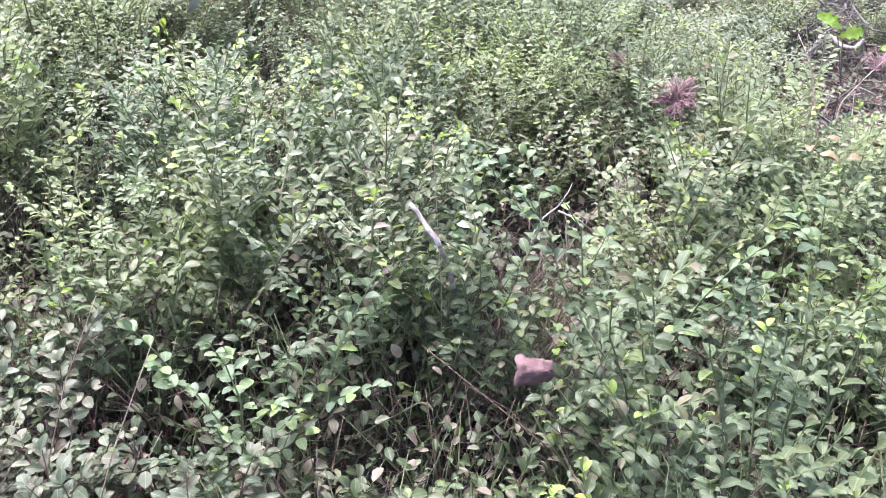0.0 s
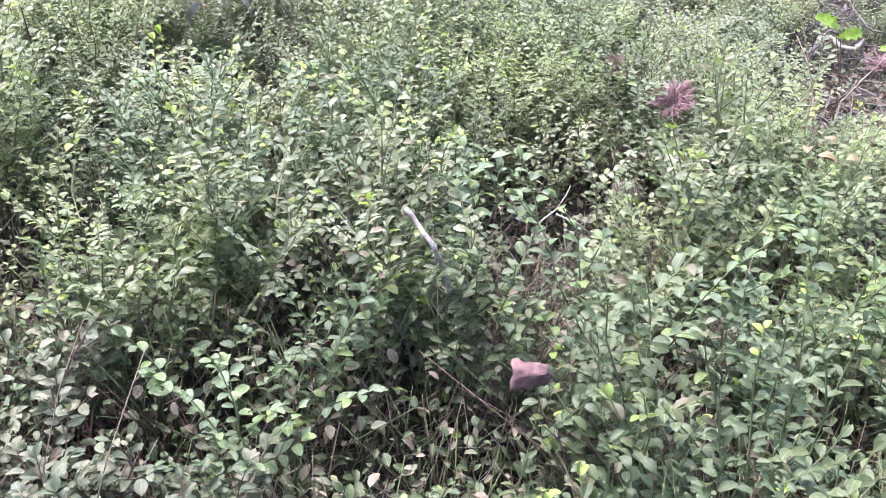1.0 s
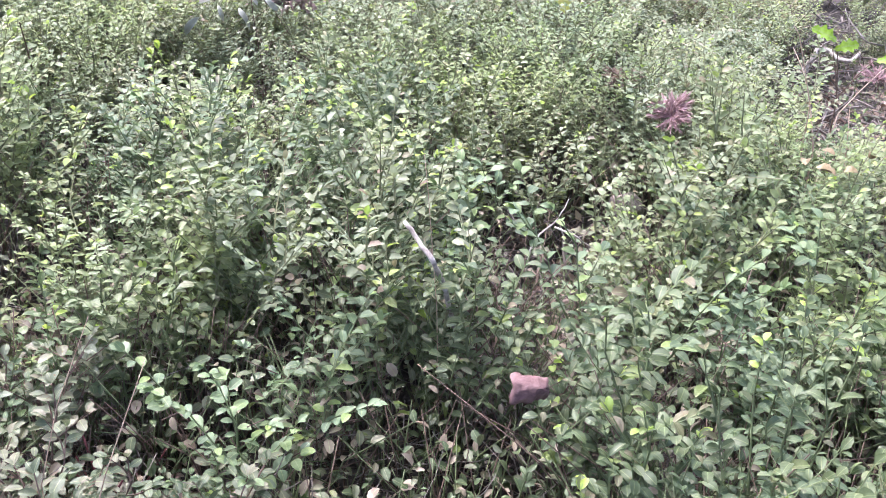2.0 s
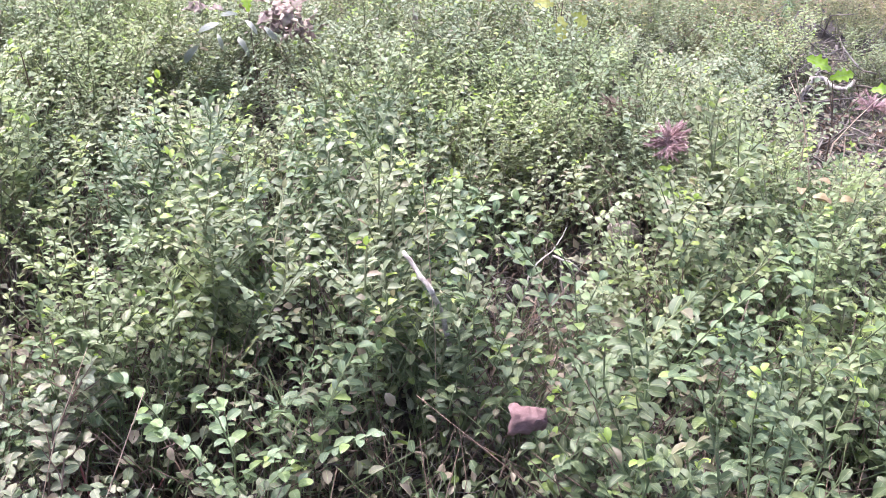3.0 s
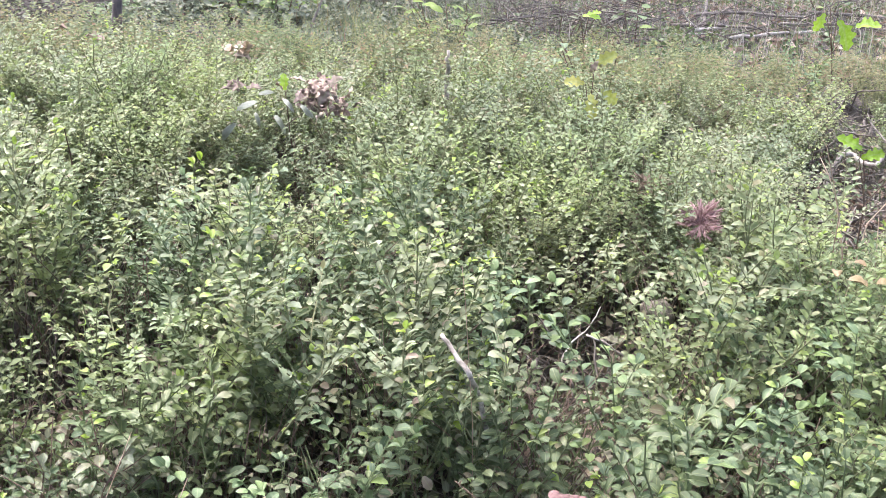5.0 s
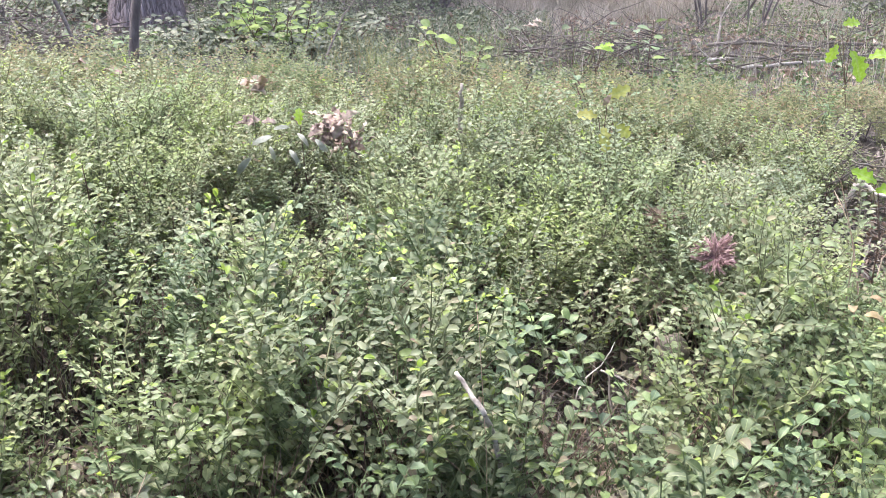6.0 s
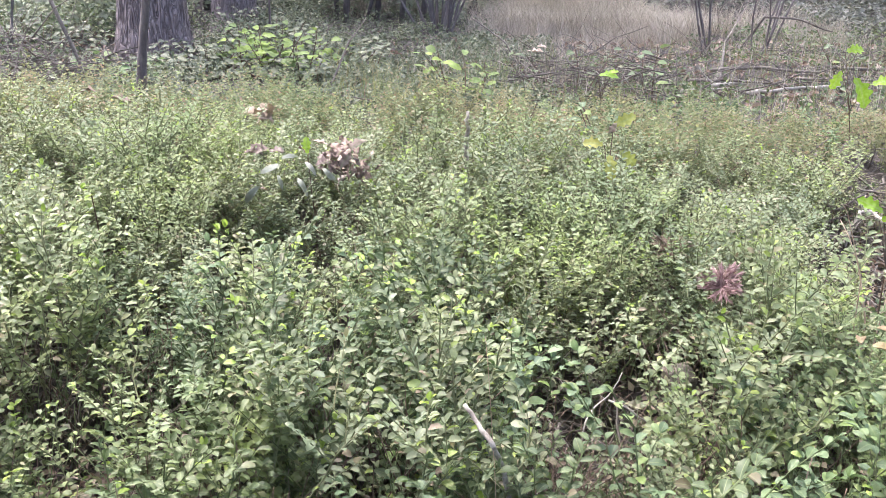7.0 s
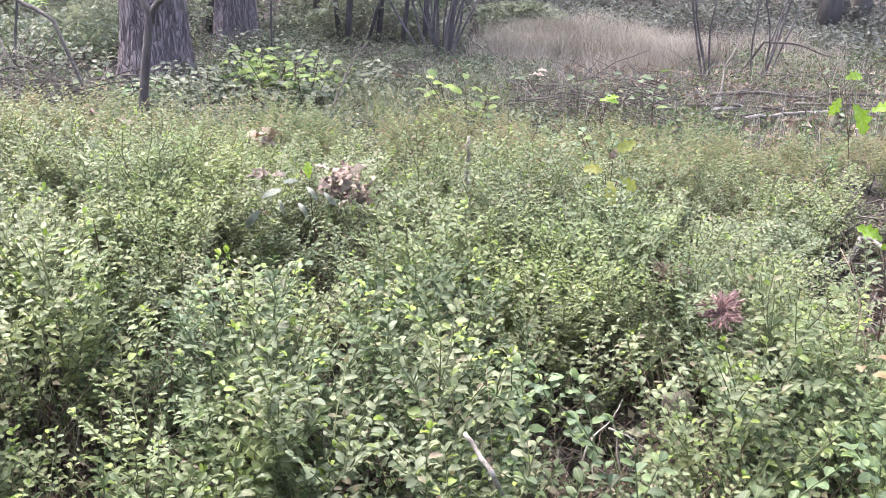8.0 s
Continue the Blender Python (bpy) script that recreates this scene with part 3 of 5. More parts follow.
# ---- stuff: many small things at once ----
class Heap:
    """Gathers many copies of small shapes into one mesh, fast."""

    def __init__(self):
        self.v, self.f3, self.uv3, self.n = [], [], [], 0

    def shape(self, verts, faces, uvs):
        tris = []
        for f in faces:
            for i in range(1, len(f) - 1):
                tris.append((f[0], f[i], f[i + 1]))
        tris = np.array(tris)
        return np.array(verts, dtype=float), tris, np.array(uvs, dtype=float)[tris].reshape(-1, 2)

    def put(self, shape, m):
        v, tris, uv = shape
        a = np.array(m)
        self.v.append(v @ a[:3, :3].T + a[:3, 3])
        self.f3.append(tris + self.n)
        self.uv3.append(uv)
        self.n += len(v)

    def put_heap(self, other, m):
        a = np.array(m)
        self.v.append(other[0] @ a[:3, :3].T + a[:3, 3])
        self.f3.append(other[1] + self.n)
        self.uv3.append(other[2])
        self.n += len(other[0])

    def arrays(self):
        return np.concatenate(self.v), np.concatenate(self.f3), np.concatenate(self.uv3)

    def ob(self, name, material, label, category, smooth=False):
        v, f, uv = self.arrays()
        me = bpy.data.meshes.new(name)
        me.vertices.add(len(v))
        me.vertices.foreach_set("co", v.astype(np.float32).ravel())
        me.loops.add(3 * len(f))
        me.loops.foreach_set("vertex_index", f.astype(np.int32).ravel())
        me.polygons.add(len(f))
        me.polygons.foreach_set("loop_start", np.arange(0, 3 * len(f), 3, dtype=np.int32))
        layer = me.uv_layers.new(name="UVMap")
        layer.data.foreach_set("uv", uv.astype(np.float32).ravel())
        me.update()
        me.validate()
        me.materials.append(material)
        return tagged(new(name, me), label, category, kind="stuff")


def tri_tube(pts, radii, sides=3):
    b = Build()
    b.tube(pts, radii, sides)
    return Heap().shape(b.v, b.f, b.uv)


HELP = Heap()
TINY_T = [HELP.shape([(0, 0, 0), (-0.3, 0.45, f), (0.3, 0.45, f), (0, 1, -d)], [(0, 3, 1), (0, 2, 3)], [(0.5, 0), (0, 0.45), (1, 0.45), (0.5, 1)]) for f, d in ((0.12, 0.08), (0.18, 0.2), (0.05, 0.02))]
COARSE_T = [HELP.shape(*s) for s in COARSE]


def carpet_kind(seed, h, stems, low, high, twigs):
    lh, sh = Heap(), Heap()
    rng = random.Random(seed)
    for tubes, leaves in shrub_plan(seed, h, stems, low, high, twigs, 0.05):
        for pts, radii in tubes[:1]:
            sh.put(tri_tube(pts[::2], [r * 1.1 for r in radii[::2]]), Matrix())
        for m in leaves:
            lh.put(TINY_T[rng.randrange(3)], m)
    return lh.arrays(), sh.arrays()


def bilberry_carpet():
    kinds = [carpet_kind(200 + k, 0.27, 7, 0.0100, 0.0165, 8) for k in range(8)]
    rng = random.Random(9)
    leaf_heap, stem_heap = Heap(), Heap()
    sparse = [carpet_kind(230 + k, 0.27, 3, 0.024, 0.034, 1) for k in range(4)]
    y = -1.6
    while y < 4.0:
        step = 0.115 if y < 3.4 else 0.135
        half = 3.0 + 0.1 * y
        x = -half
        while x < half:
            px, py = x + rng.uniform(-0.05, 0.05), y + rng.uniform(-0.05, 0.05)
            x += step
            if 0.52 < py < 2.50 and abs(px) < 0.14 + 0.50 * py:
                continue
            if open_ground(px, py, 0.02):
                continue
            edge = float(np.interp(px, (-2.0, -0.7, -0.2, 0.3, 1.0, 2.0), (2.95, 3.1, 3.25, 3.35, 3.4, 3.3)))
            thin = 0.0 if py < edge - 0.25 else min(0.97, (py - edge + 0.25) * 2.4)
            if rng.random() < thin:
                continue
            k = stature(px, py) / 0.27 * rng.uniform(0.85, 1.15)
            w = max(0.8, k ** 0.5)
            m = pose(px, py, land(px, py), rng.gauss(0, 6), rng.gauss(0, 6), rng.uniform(0, 360)) @ Matrix.Diagonal((w, w, k, 1))
            beyond = abs(px) > 0.45 + 0.55 * max(py, 0) or py < 0.45
            lv, st = rng.choice(sparse if beyond else kinds)
            leaf_heap.put_heap(lv, m)
            if not beyond:
                stem_heap.put_heap(st, m)
        y += step
    leaf_heap.ob("bilberry_carpet", M_FAR, "low carpet of small green bilberry leaves with brownish patches", "undergrowth")
    stem_heap.ob("bilberry_stems", M_MIDSTEM, "thin stems under the bilberry carpet, haze painted into their olive", "stems")


bilberry_carpet()


def bare_stems():
    """Wiry leafless stems that stand close together below the leaves."""
    rng = random.Random(12)
    green, brown = Heap(), Heap()
    for k in range(7500):
        y = 0.62 + 2.2 * rng.random() ** 1.3
        x = rng.uniform(-1, 1) * (0.12 + 0.5 * y)
        h = stature(x, y) * rng.uniform(0.3, 0.8)
        if open_ground(x, y, -0.03):
            h *= 0.4
        a, lean = rng.uniform(0, 6.28), rng.uniform(0.05, 0.9) * h
        z = land(x, y) - 0.01
        o = Vector((math.cos(a), math.sin(a), 0))
        p0 = Vector((x, y, z))
        pts = [p0, p0 + o * lean * 0.3 + Vector((0, 0, h * 0.5)), p0 + o * lean + Vector((0, 0, h))]
        warm = 0.62 if PALE_AT(x, y) else 0.42
        (brown if rng.random() < warm else green).put(tri_tube(pts, [0.0012, 0.0010, 0.0006]), Matrix())
    green.ob("green_stems", M_STEM, "thin green leafless stems standing among the bilberry plants", "stems")
    brown.ob("dry_stems", M_BROWN, "thin brown dry stems standing among the bilberry plants", "stems")


bare_stems()


def low_leaves():
    """Small old leaves and crooked dead twigs low down between the plants."""
    rng = random.Random(13)
    old, fresh, twigs = Heap(), Heap(), Heap()
    for k in range(25000):
        y = 0.55 + 2.1 * rng.random() ** 1.25
        x = rng.uniform(-1, 1) * (0.14 + 0.52 * y)
        z = land(x, y) + 0.006 + stature(x, y) * 0.58 * rng.random() ** 1.4
        m = leaf_pose((x, y, z), (rng.gauss(0, 1), rng.gauss(0, 1), rng.gauss(0, 0.45)), (rng.gauss(0, 0.5), rng.gauss(0, 0.5), 1), rng.uniform(0.008, 0.021))
        (old if rng.random() < 0.55 else fresh).put((COARSE_T if y < 1.2 else TINY_T)[rng.randrange(3)], m)
    for k in range(2600):
        y = 0.55 + 1.9 * rng.random() ** 1.3
        x = rng.uniform(-1, 1) * (0.14 + 0.5 * y)
        a = rng.uniform(0, 6.28)
        pts = wander(rng, (x, y, land(x, y) + rng.uniform(0.0, 0.09)), (math.cos(a), math.sin(a), rng.uniform(-0.1, 0.7)), rng.uniform(0.04, 0.14), 4, 0.25)
        r = rng.uniform(0.0005, 0.0012)
        twigs.put(tri_tube(pts, taper(5, r, r * 0.5)), Matrix())
    old.ob("old_leaves", M_OLD, "small dull and brownish leaves low between the bilberry stems", "undergrowth")
    fresh.ob("low_leaves", M_LEAF, "small green leaves low between the bilberry stems", "undergrowth")
    twigs.ob("fine_twigs", M_TWIG, "fine crooked dead twigs low between the bilberry stems", "undergrowth")


def needle_litter():
    rng = random.Random(14)
    h = Heap()
    blade = HELP.shape([(-0.5, 0, 0), (0.5, 0, 0), (0, 1, 0.05)], [(0, 1, 2)], [(0.2, 0), (0.8, 0), (0.5, 1)])
    for k in range(26000):
        y = 0.5 + 4.6 * rng.random() ** 2.2
        x = rng.uniform(-1, 1) * (0.2 + 0.55 * y)
        m = pose(x, y, land(x, y) + rng.uniform(0.002, 0.03), rng.gauss(0, 14), rng.gauss(0, 30), rng.uniform(0, 360))
        ln = rng.uniform(0.02, 0.05)
        h.put(blade, m @ Matrix.Diagonal((0.0014, ln, ln, 1)))
    h.ob("needle_litter", M_NEEDLE, "dry brown needles strewn over the forest soil", "litter")


low_leaves()
needle_litter()


def leaf_litter():
    rng = random.Random(15)
    h = Heap()
    kinds = [HELP.shape(*crumpled(leaf_shape(0.62), s, 0.8)) for s in (1.3, 4.1, 7.7)]
    for k in range(5600):
        zone = rng.random()
        if zone < 0.30:
            cx, cy, r = rng.choice(((0.17, 1.42, 0.10), (0.30, 1.50, 0.10), (0.82, 2.02, 0.20), (0.88, 2.15, 0.24), (0.80, 1.95, 0.18), (0.94, 2.65, 0.22), (-0.33, 0.93, 0.1), (-0.55, 1.25, 0.1)))
            x, y = rng.gauss(cx, r * 0.6), rng.gauss(cy, r * 0.6)
        elif zone < 0.85:
            x, y = rng.uniform(-0.2, 3.6), rng.uniform(3.3, 6.8)
        else:
            x, y = rng.uniform(-3.5, 0), rng.uniform(3.2, 6.5)
        ln = rng.uniform(0.02, 0.06) if y > 3 else rng.uniform(0.015, 0.032)
        h.put(rng.choice(kinds), pose(x, y, land(x, y) + 0.006 + 0.01 * rng.random(), rng.gauss(0, 25), rng.gauss(0, 25), rng.uniform(0, 360)) @ Matrix.Diagonal((ln, ln, ln, 1)))
    h.ob("leaf_litter", M_DEAD, "curled pale brown dead leaves lying on the soil", "litter")


leaf_litter()


# ---- trees and woody things ----
def part(name, build, material, parent, label="", smooth=False):
    return under(build.ob(name, material, smooth), parent, label)


def pine_trunk_mesh(radius, height, seed, flare):
    """A trunk with deep upright furrows between bark plates, and swelling root feet."""
    verts, faces = [], []
    zs = [-0.25 + 0.022 * i for i in range(90)] + [1.9 + 0.5 * i for i in range(1, int((height - 1.9) / 0.5))]
    n = 72
    for z in zs:
        t = max(0, z) / height
        r = radius * (1 - 0.62 * t) + flare * math.exp(-max(0, z + 0.05) / 0.16)
        for k in range(n):
            a = 2 * math.pi * k / n
            c, s = math.cos(a), math.sin(a)
            foot = 1 + 0.5 * flare / radius * math.exp(-max(0, z) / 0.2) * max(0, math.sin(3 * a + seed))
            warp = 0.9 * noise.noise(Vector((c * 3, s * 3, z * 2.2 + seed)))
            ridge = abs(math.sin(12 * a + 2.4 * warp + 1.6 * math.sin(z * 3.1 + seed)))
            plate = abs(noise.noise(Vector((c * 7, s * 7, z * 5.5 + seed))))
            dent = 0.014 * (min(1.0, ridge * 1.8) - 1) - 0.012 * (1 - min(1, plate * 5)) + 0.006 * noise.noise(Vector((c * 20, s * 20, z * 16)))
            dent *= max(0.15, 1 - t * 2)
            rr = r * foot + dent * radius / 0.15
            verts.append((rr * c, rr * s, z))
    for j in range(len(zs) - 1):
        for k in range(n):
            q = (k + 1) % n
            faces.append((j * n + k, j * n + q, (j + 1) * n + q, (j + 1) * n + k))
    faces.append(tuple((len(zs) - 1) * n + k for k in range(n)))
    return verts, faces


def needle_tuft():
    """A clump of pine needles."""
    rng = random.Random(77)
    h = Heap()
    blade = HELP.shape([(-0.5, 0, 0), (0.5, 0, 0), (0, 1, 0)], [(0, 1, 2)], [(0.2, 0), (0.8, 0), (0.5, 1)])
    for k in range(26):
        h.put(blade, pose(0, 0, 0, rng.uniform(-70, 90), 0, rng.uniform(0, 360)) @ Matrix.Diagonal((0.02, 0.22, 0.22, 1)))
    return h.arrays()


TUFT = needle_tuft()


def pine_tree(x, y, radius, height, seed, flare, label):
    rng = random.Random(seed)
    top = tagged(new("pine_tree"), label, "tree", "pine trees")
    top.matrix_basis = pose(x, y, land(x, y), 0, rng.uniform(-1.5, 1.5), 0)
    v, f = pine_trunk_mesh(radius, height, seed, flare)
    under(mesh_object("trunk", v, f, M_BARK, None, True), top)
    crown, boughs = Heap(), Build()
    for k in range(26):
        z = height * rng.uniform(0.62, 0.98)
        a = rng.uniform(0, 6.28)
        ln = 1.9 * (1.15 - z / height) + 0.5
        pts = wander(rng, (0, 0, z), (math.cos(a), math.sin(a), 0.2), ln, 5, 0.15, 0.03)
        boughs.tube(pts, taper(6, 0.035, 0.008), 5)
        for p in pts[2:]:
            for j in range(9):
                o = Vector((rng.gauss(0, 0.2), rng.gauss(0, 0.2), rng.gauss(0, 0.12)))
                crown.put_heap(TUFT, Matrix.Translation(p + o) @ pose(0, 0, 0, rng.uniform(-40, 40), rng.uniform(-40, 40), rng.uniform(0, 360)))
    part("boughs", boughs, M_BARK, top)
    cr = crown.ob("crown", M_DARK, "", "")
    cr["label"], cr["category"], cr["kind"] = "dark green needle crown", "", "stuff"
    del cr["category"]
    cr.parent = top
    return top


pine_tree(-1.76, 5.2, 0.170, 11.0, 3, 0.05, "thick pine with grey-brown furrowed bark and flaring foot")
pine_tree(-1.74, 6.75, 0.138, 12.0, 8, 0.04, "pine with purplish grey furrowed bark behind low bushes")


def leafy_plant(name, x, y, h, stems, leaves_each, low, high, material, seed, label, category, spread=0.12, shape=None, stem_mat=None, lean=0.35, droop=0.0, group="", wide=1.0, single=True):
    """A young broadleaved plant: stems, each leaf a part of its stem."""
    rng = random.Random(seed)
    top = tagged(new(name), label, category, group)
    top.matrix_basis = pose(x, y, land(x, y))
    shapes = shape or [leaf_shape(0.62 * wide, 0.06, 0.12), leaf_shape(0.70 * wide, 0.10, 0.2), leaf_shape(0.66 * wide, 0.03, 0.08)]
    meshes = []
    for sh in shapes:
        ob = mesh_object("leaf", *sh[:2], material, sh[2], True)
        meshes.append(ob.data)
        bpy.data.objects.remove(ob)
    for k in range(stems):
        a = rng.uniform(0, 6.28)
        o = Vector((math.cos(a), math.sin(a), 0))
        pts = wander(rng, o * spread * rng.uniform(0, 0.5) + Vector((0, 0, -0.02)), o * lean * rng.uniform(0.4, 1.4) + Vector((0, 0, 1)), h * rng.uniform(0.75, 1.08), 6, 0.10)
        b = Build()
        b.tube(pts, taper(7, 0.0035, 0.0012), 4)
        stem = part("stem", b, stem_mat or M_BROWN, top)
        gathered = Build()
        for j in range(leaves_each):
            t = 0.35 + 0.65 * (j + 0.5) / leaves_each
            i = min(5, int(t * 6))
            p = pts[i].lerp(pts[i + 1], t * 6 - i)
            w = 2.4 * j + rng.uniform(-0.5, 0.5) + a
            along = Vector((math.cos(w), math.sin(w), rng.uniform(-0.2, 0.5) - droop))
            ln = rng.uniform(low, high)
            at = leaf_pose(p + along * 0.25 * ln, along, (rng.gauss(0, 0.3), rng.gauss(0, 0.3) - 0.2, 1), ln)
            if not single:
                gathered.add(rng.choice(shapes), at)
                continue
            lf = new("leaf", rng.choice(meshes))
            lf.parent = stem
            lf.matrix_basis = at
        if gathered.v:
            under(gathered.ob("foliage", material, True), stem, kind="stuff")
    return top


# bushes by the pines
L_LIME = "bright green broadleaved bush beside the pine"
for bx, by, bh, n, bs in ((-0.92, 4.30, 0.27, 9, 21), (-0.80, 4.22, 0.24, 8, 22), (-1.06, 4.40, 0.25, 6, 23)):
    leafy_plant("broadleaf_bush", bx, by, bh, n, 8, 0.036, 0.058, M_LIME, bs, L_LIME, "bush", 0.2, lean=0.55, group="broadleaved bushes")
for bx, by, bh, bs in ((-1.22, 4.30, 0.21, 31), (-1.34, 4.45, 0.15, 32), (-1.10, 4.15, 0.16, 33), (-0.86, 4.05, 0.14, 42), (-1.50, 4.25, 0.10, 34), (-1.95, 4.3, 0.26, 35), (-2.15, 4.6, 0.34, 36), (-1.85, 3.8, 0.15, 37), (-1.75, 3.5, 0.12, 43), (-2.1, 3.55, 0.16, 44), (-2.3, 4.2, 0.30, 38), (-1.15, 5.1, 0.34, 39), (-0.7, 4.9, 0.22, 40), (-2.5, 4.8, 0.4, 41)):
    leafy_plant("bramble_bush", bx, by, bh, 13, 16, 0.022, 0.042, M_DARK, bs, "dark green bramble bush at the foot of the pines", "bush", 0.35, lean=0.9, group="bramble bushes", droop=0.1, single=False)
leafy_plant("bramble_bush", -1.38, 3.95, 0.14, 6, 7, 0.035, 0.052, M_YOUNG, 45, "low light green bramble at the foot of the pine", "bush", 0.25, lean=0.9, group="bramble bushes")
leafy_plant("bramble_bush", -1.62, 4.1, 0.12, 5, 7, 0.03, 0.05, M_YOUNG, 46, "low light green bramble at the foot of the pine", "bush", 0.25, lean=0.9, group="bramble bushes")


def rowan(x, y, h, seed, fronds, label):
    rng = random.Random(seed)
    top = tagged(new("rowan_sapling"), label, "sapling")
    top.matrix_basis = pose(x, y, land(x, y))
    pts = wander(rng, (0, 0, -0.02), (0.05, -0.05, 1), h, 6, 0.06)
    b = Build()
    b.tube(pts, taper(7, 0.008, 0.003), 5)
    part("stem", b, M_THIN, top)
    leaflet = leaf_shape(0.34, 0.03, 0.1, False)
    for k in range(fronds):
        t = rng.uniform(0.55, 1.0)
        i = min(5, int(t * 6))
        p = pts[i].lerp(pts[i + 1], t * 6 - i)
        a = rng.uniform(0, 6.28)
        line = wander(rng, p, (math.cos(a), math.sin(a), 0.25), rng.uniform(0.16, 0.26), 7, 0.05, -0.07)
        c = Build()
        c.tube(line, taper(8, 0.0014, 0.0007), 3)
        for j in range(2, 8):
            d = (line[j] - line[j - 1]).normalized()
            lat = d.cross(Vector((0, 0, 1))).normalized()
            for sgn in (-1, 1):
                c.add(leaflet, leaf_pose(line[j], lat * sgn + d * 0.5, (rng.gauss(0, 0.15), rng.gauss(0, 0.15), 1), rng.uniform(0.045, 0.06)))
        part("frond", c, M_LIME, top)
    return top


rowan(-2.15, 4.4, 0.75, 51, 10, "light green rowan sapling with feathery leaves beside a pine")
rowan(-1.25, 5.6, 0.95, 52, 9, "light green rowan sapling with feathery leaves between pines")


def thin_tree(name, x, y, h, radius, seed, label, category, lean=(0, 0), branches=6, leaves=0, leaf_material=None, group="", leaf_size=0.06, bend=0.05, first=0.35, bark=None):
    """A slender trunk with limbs; leaves, where it has them, in loose clumps."""
    rng = random.Random(seed)
    top = tagged(new(name), label, category, group)
    top.matrix_basis = pose(x, y, land(x, y))
    n = 12
    pts = wander(rng, (0, 0, -0.05), (lean[0], lean[1], 1), h, n, bend)
    b = Build()
    b.tube(pts, taper(n + 1, radius, radius * 0.35), 8)
    trunk = part("trunk", b, bark or M_THIN, top, smooth=True)
    heap = Heap()
    for k in range(branches):
        t = rng.uniform(first, 0.98)
        i = min(n - 1, int(t * n))
        p = pts[i].lerp(pts[i + 1], t * n - i)
        a = rng.uniform(0, 6.28)
        br = wander(rng, p, (math.cos(a), math.sin(a), rng.uniform(0.3, 1.0)), h * rng.uniform(0.14, 0.28), 6, 0.14, 0.02)
        c = Build()
        c.tube(br, taper(7, radius * 0.38 * (1.2 - t), radius * 0.07), 5)
        part("limb", c, M_THIN, top)
        for j in range(leaves):
            q = br[rng.randrange(2, 7)] + Vector((rng.gauss(0, 0.10), rng.gauss(0, 0.10), rng.gauss(0, 0.08)))
            heap.put(TINY_T[rng.randrange(3)], leaf_pose(q, (rng.gauss(0, 1), rng.gauss(0, 1), rng.gauss(-0.1, 0.4)), (rng.gauss(0, 0.5), rng.gauss(0, 0.5), 1), rng.uniform(0.75, 1.5) * leaf_size))
    if heap.n:
        cr = heap.ob("crown", leaf_material, "", "")
        cr["kind"] = "stuff"
        cr.parent = top
    return top


# the sapling in front of the pine, forked at knee height
def forked_sapling():
    top = tagged(new("forked_sapling"), "slim grey-brown forked sapling standing before a pine", "sapling")
    x, y = -1.20, 3.40
    top.matrix_basis = pose(x, y, land(x, y))
    z0 = land(x, y)
    b = Build()
    main = [(0.0, 0, -0.04), (0.0, 0, 0.10), (0.012, 0, 0.20), (0.03, 0.0, 0.32), (0.043, 0.0, 0.535 - z0), (0.018, 0.01, 0.58 - z0), (-0.065, 0.03, 0.764 - z0), (-0.12, 0.06, 1.15), (-0.13, 0.1, 1.7), (-0.18, 0.12, 2.4)]
    b.tube(main, (0.022, 0.018, 0.0155, 0.0145, 0.0150, 0.012, 0.0105, 0.009, 0.006, 0.002), 9)
    part("trunk", b, M_GREY_BARK, top, smooth=True)
    c = Build()
    c.tube([(0.038, 0, 0.50 - z0), (0.052, 0, 0.55 - z0), (0.072, 0.0, 0.577 - z0), (0.10, 0, 0.60 - z0), (0.21, 0.02, 0.71 - z0), (0.34, 0.05, 1.0), (0.42, 0.08, 1.6)], (0.013, 0.0118, 0.0105, 0.009, 0.008, 0.006, 0.002), 7)
    part("limb", c, M_GREY_BARK, top, smooth=True)
    rng = random.Random(5)
    for k in range(7):
        p = Vector((-0.1, 0.08, 1.1 + 0.15 * k))
        t = Build()
        t.tube(wander(rng, p, (rng.gauss(0, 1), rng.gauss(0, 1), 0.7), 0.4, 5, 0.15), taper(6, 0.004, 0.001), 4)
        part("twig", t, M_GREY_BARK, top)


forked_sapling()

# slender trees beyond
for x, y, r, h, s, lean in ((-1.16, 7.6, 0.022, 5, 101, (-0.06, 0)), (-1.08, 7.4, 0.026, 7, 102, (0.02, 0)), (-0.86, 7.5, 0.023, 5, 103, (0.03, 0)), (-0.66, 7.3, 0.020, 6, 104, (0.0, 0)), (-0.50, 7.4, 0.022, 6, 111, (0.02, 0)), (-1.45, 8.2, 0.03, 6, 105, (0.0, 0)), (-0.95, 7.5, 0.014, 3, 106, (0.35, 0)),
                            (-1.9, 7.6, 0.03, 5, 107, (-0.05, 0)), (-2.6, 7.0, 0.045, 6, 108, (0, 0)), (-3.1, 7.4, 0.05, 7, 109, (0.03, 0)), (-2.3, 8.0, 0.03, 5, 110, (0.1, 0))):
    thin_tree("young_tree", x, y, h, r, s, "slender dark-barked young tree behind the clearing", "tree", lean, 7, 40, M_BACK, "young trees", first=0.12)


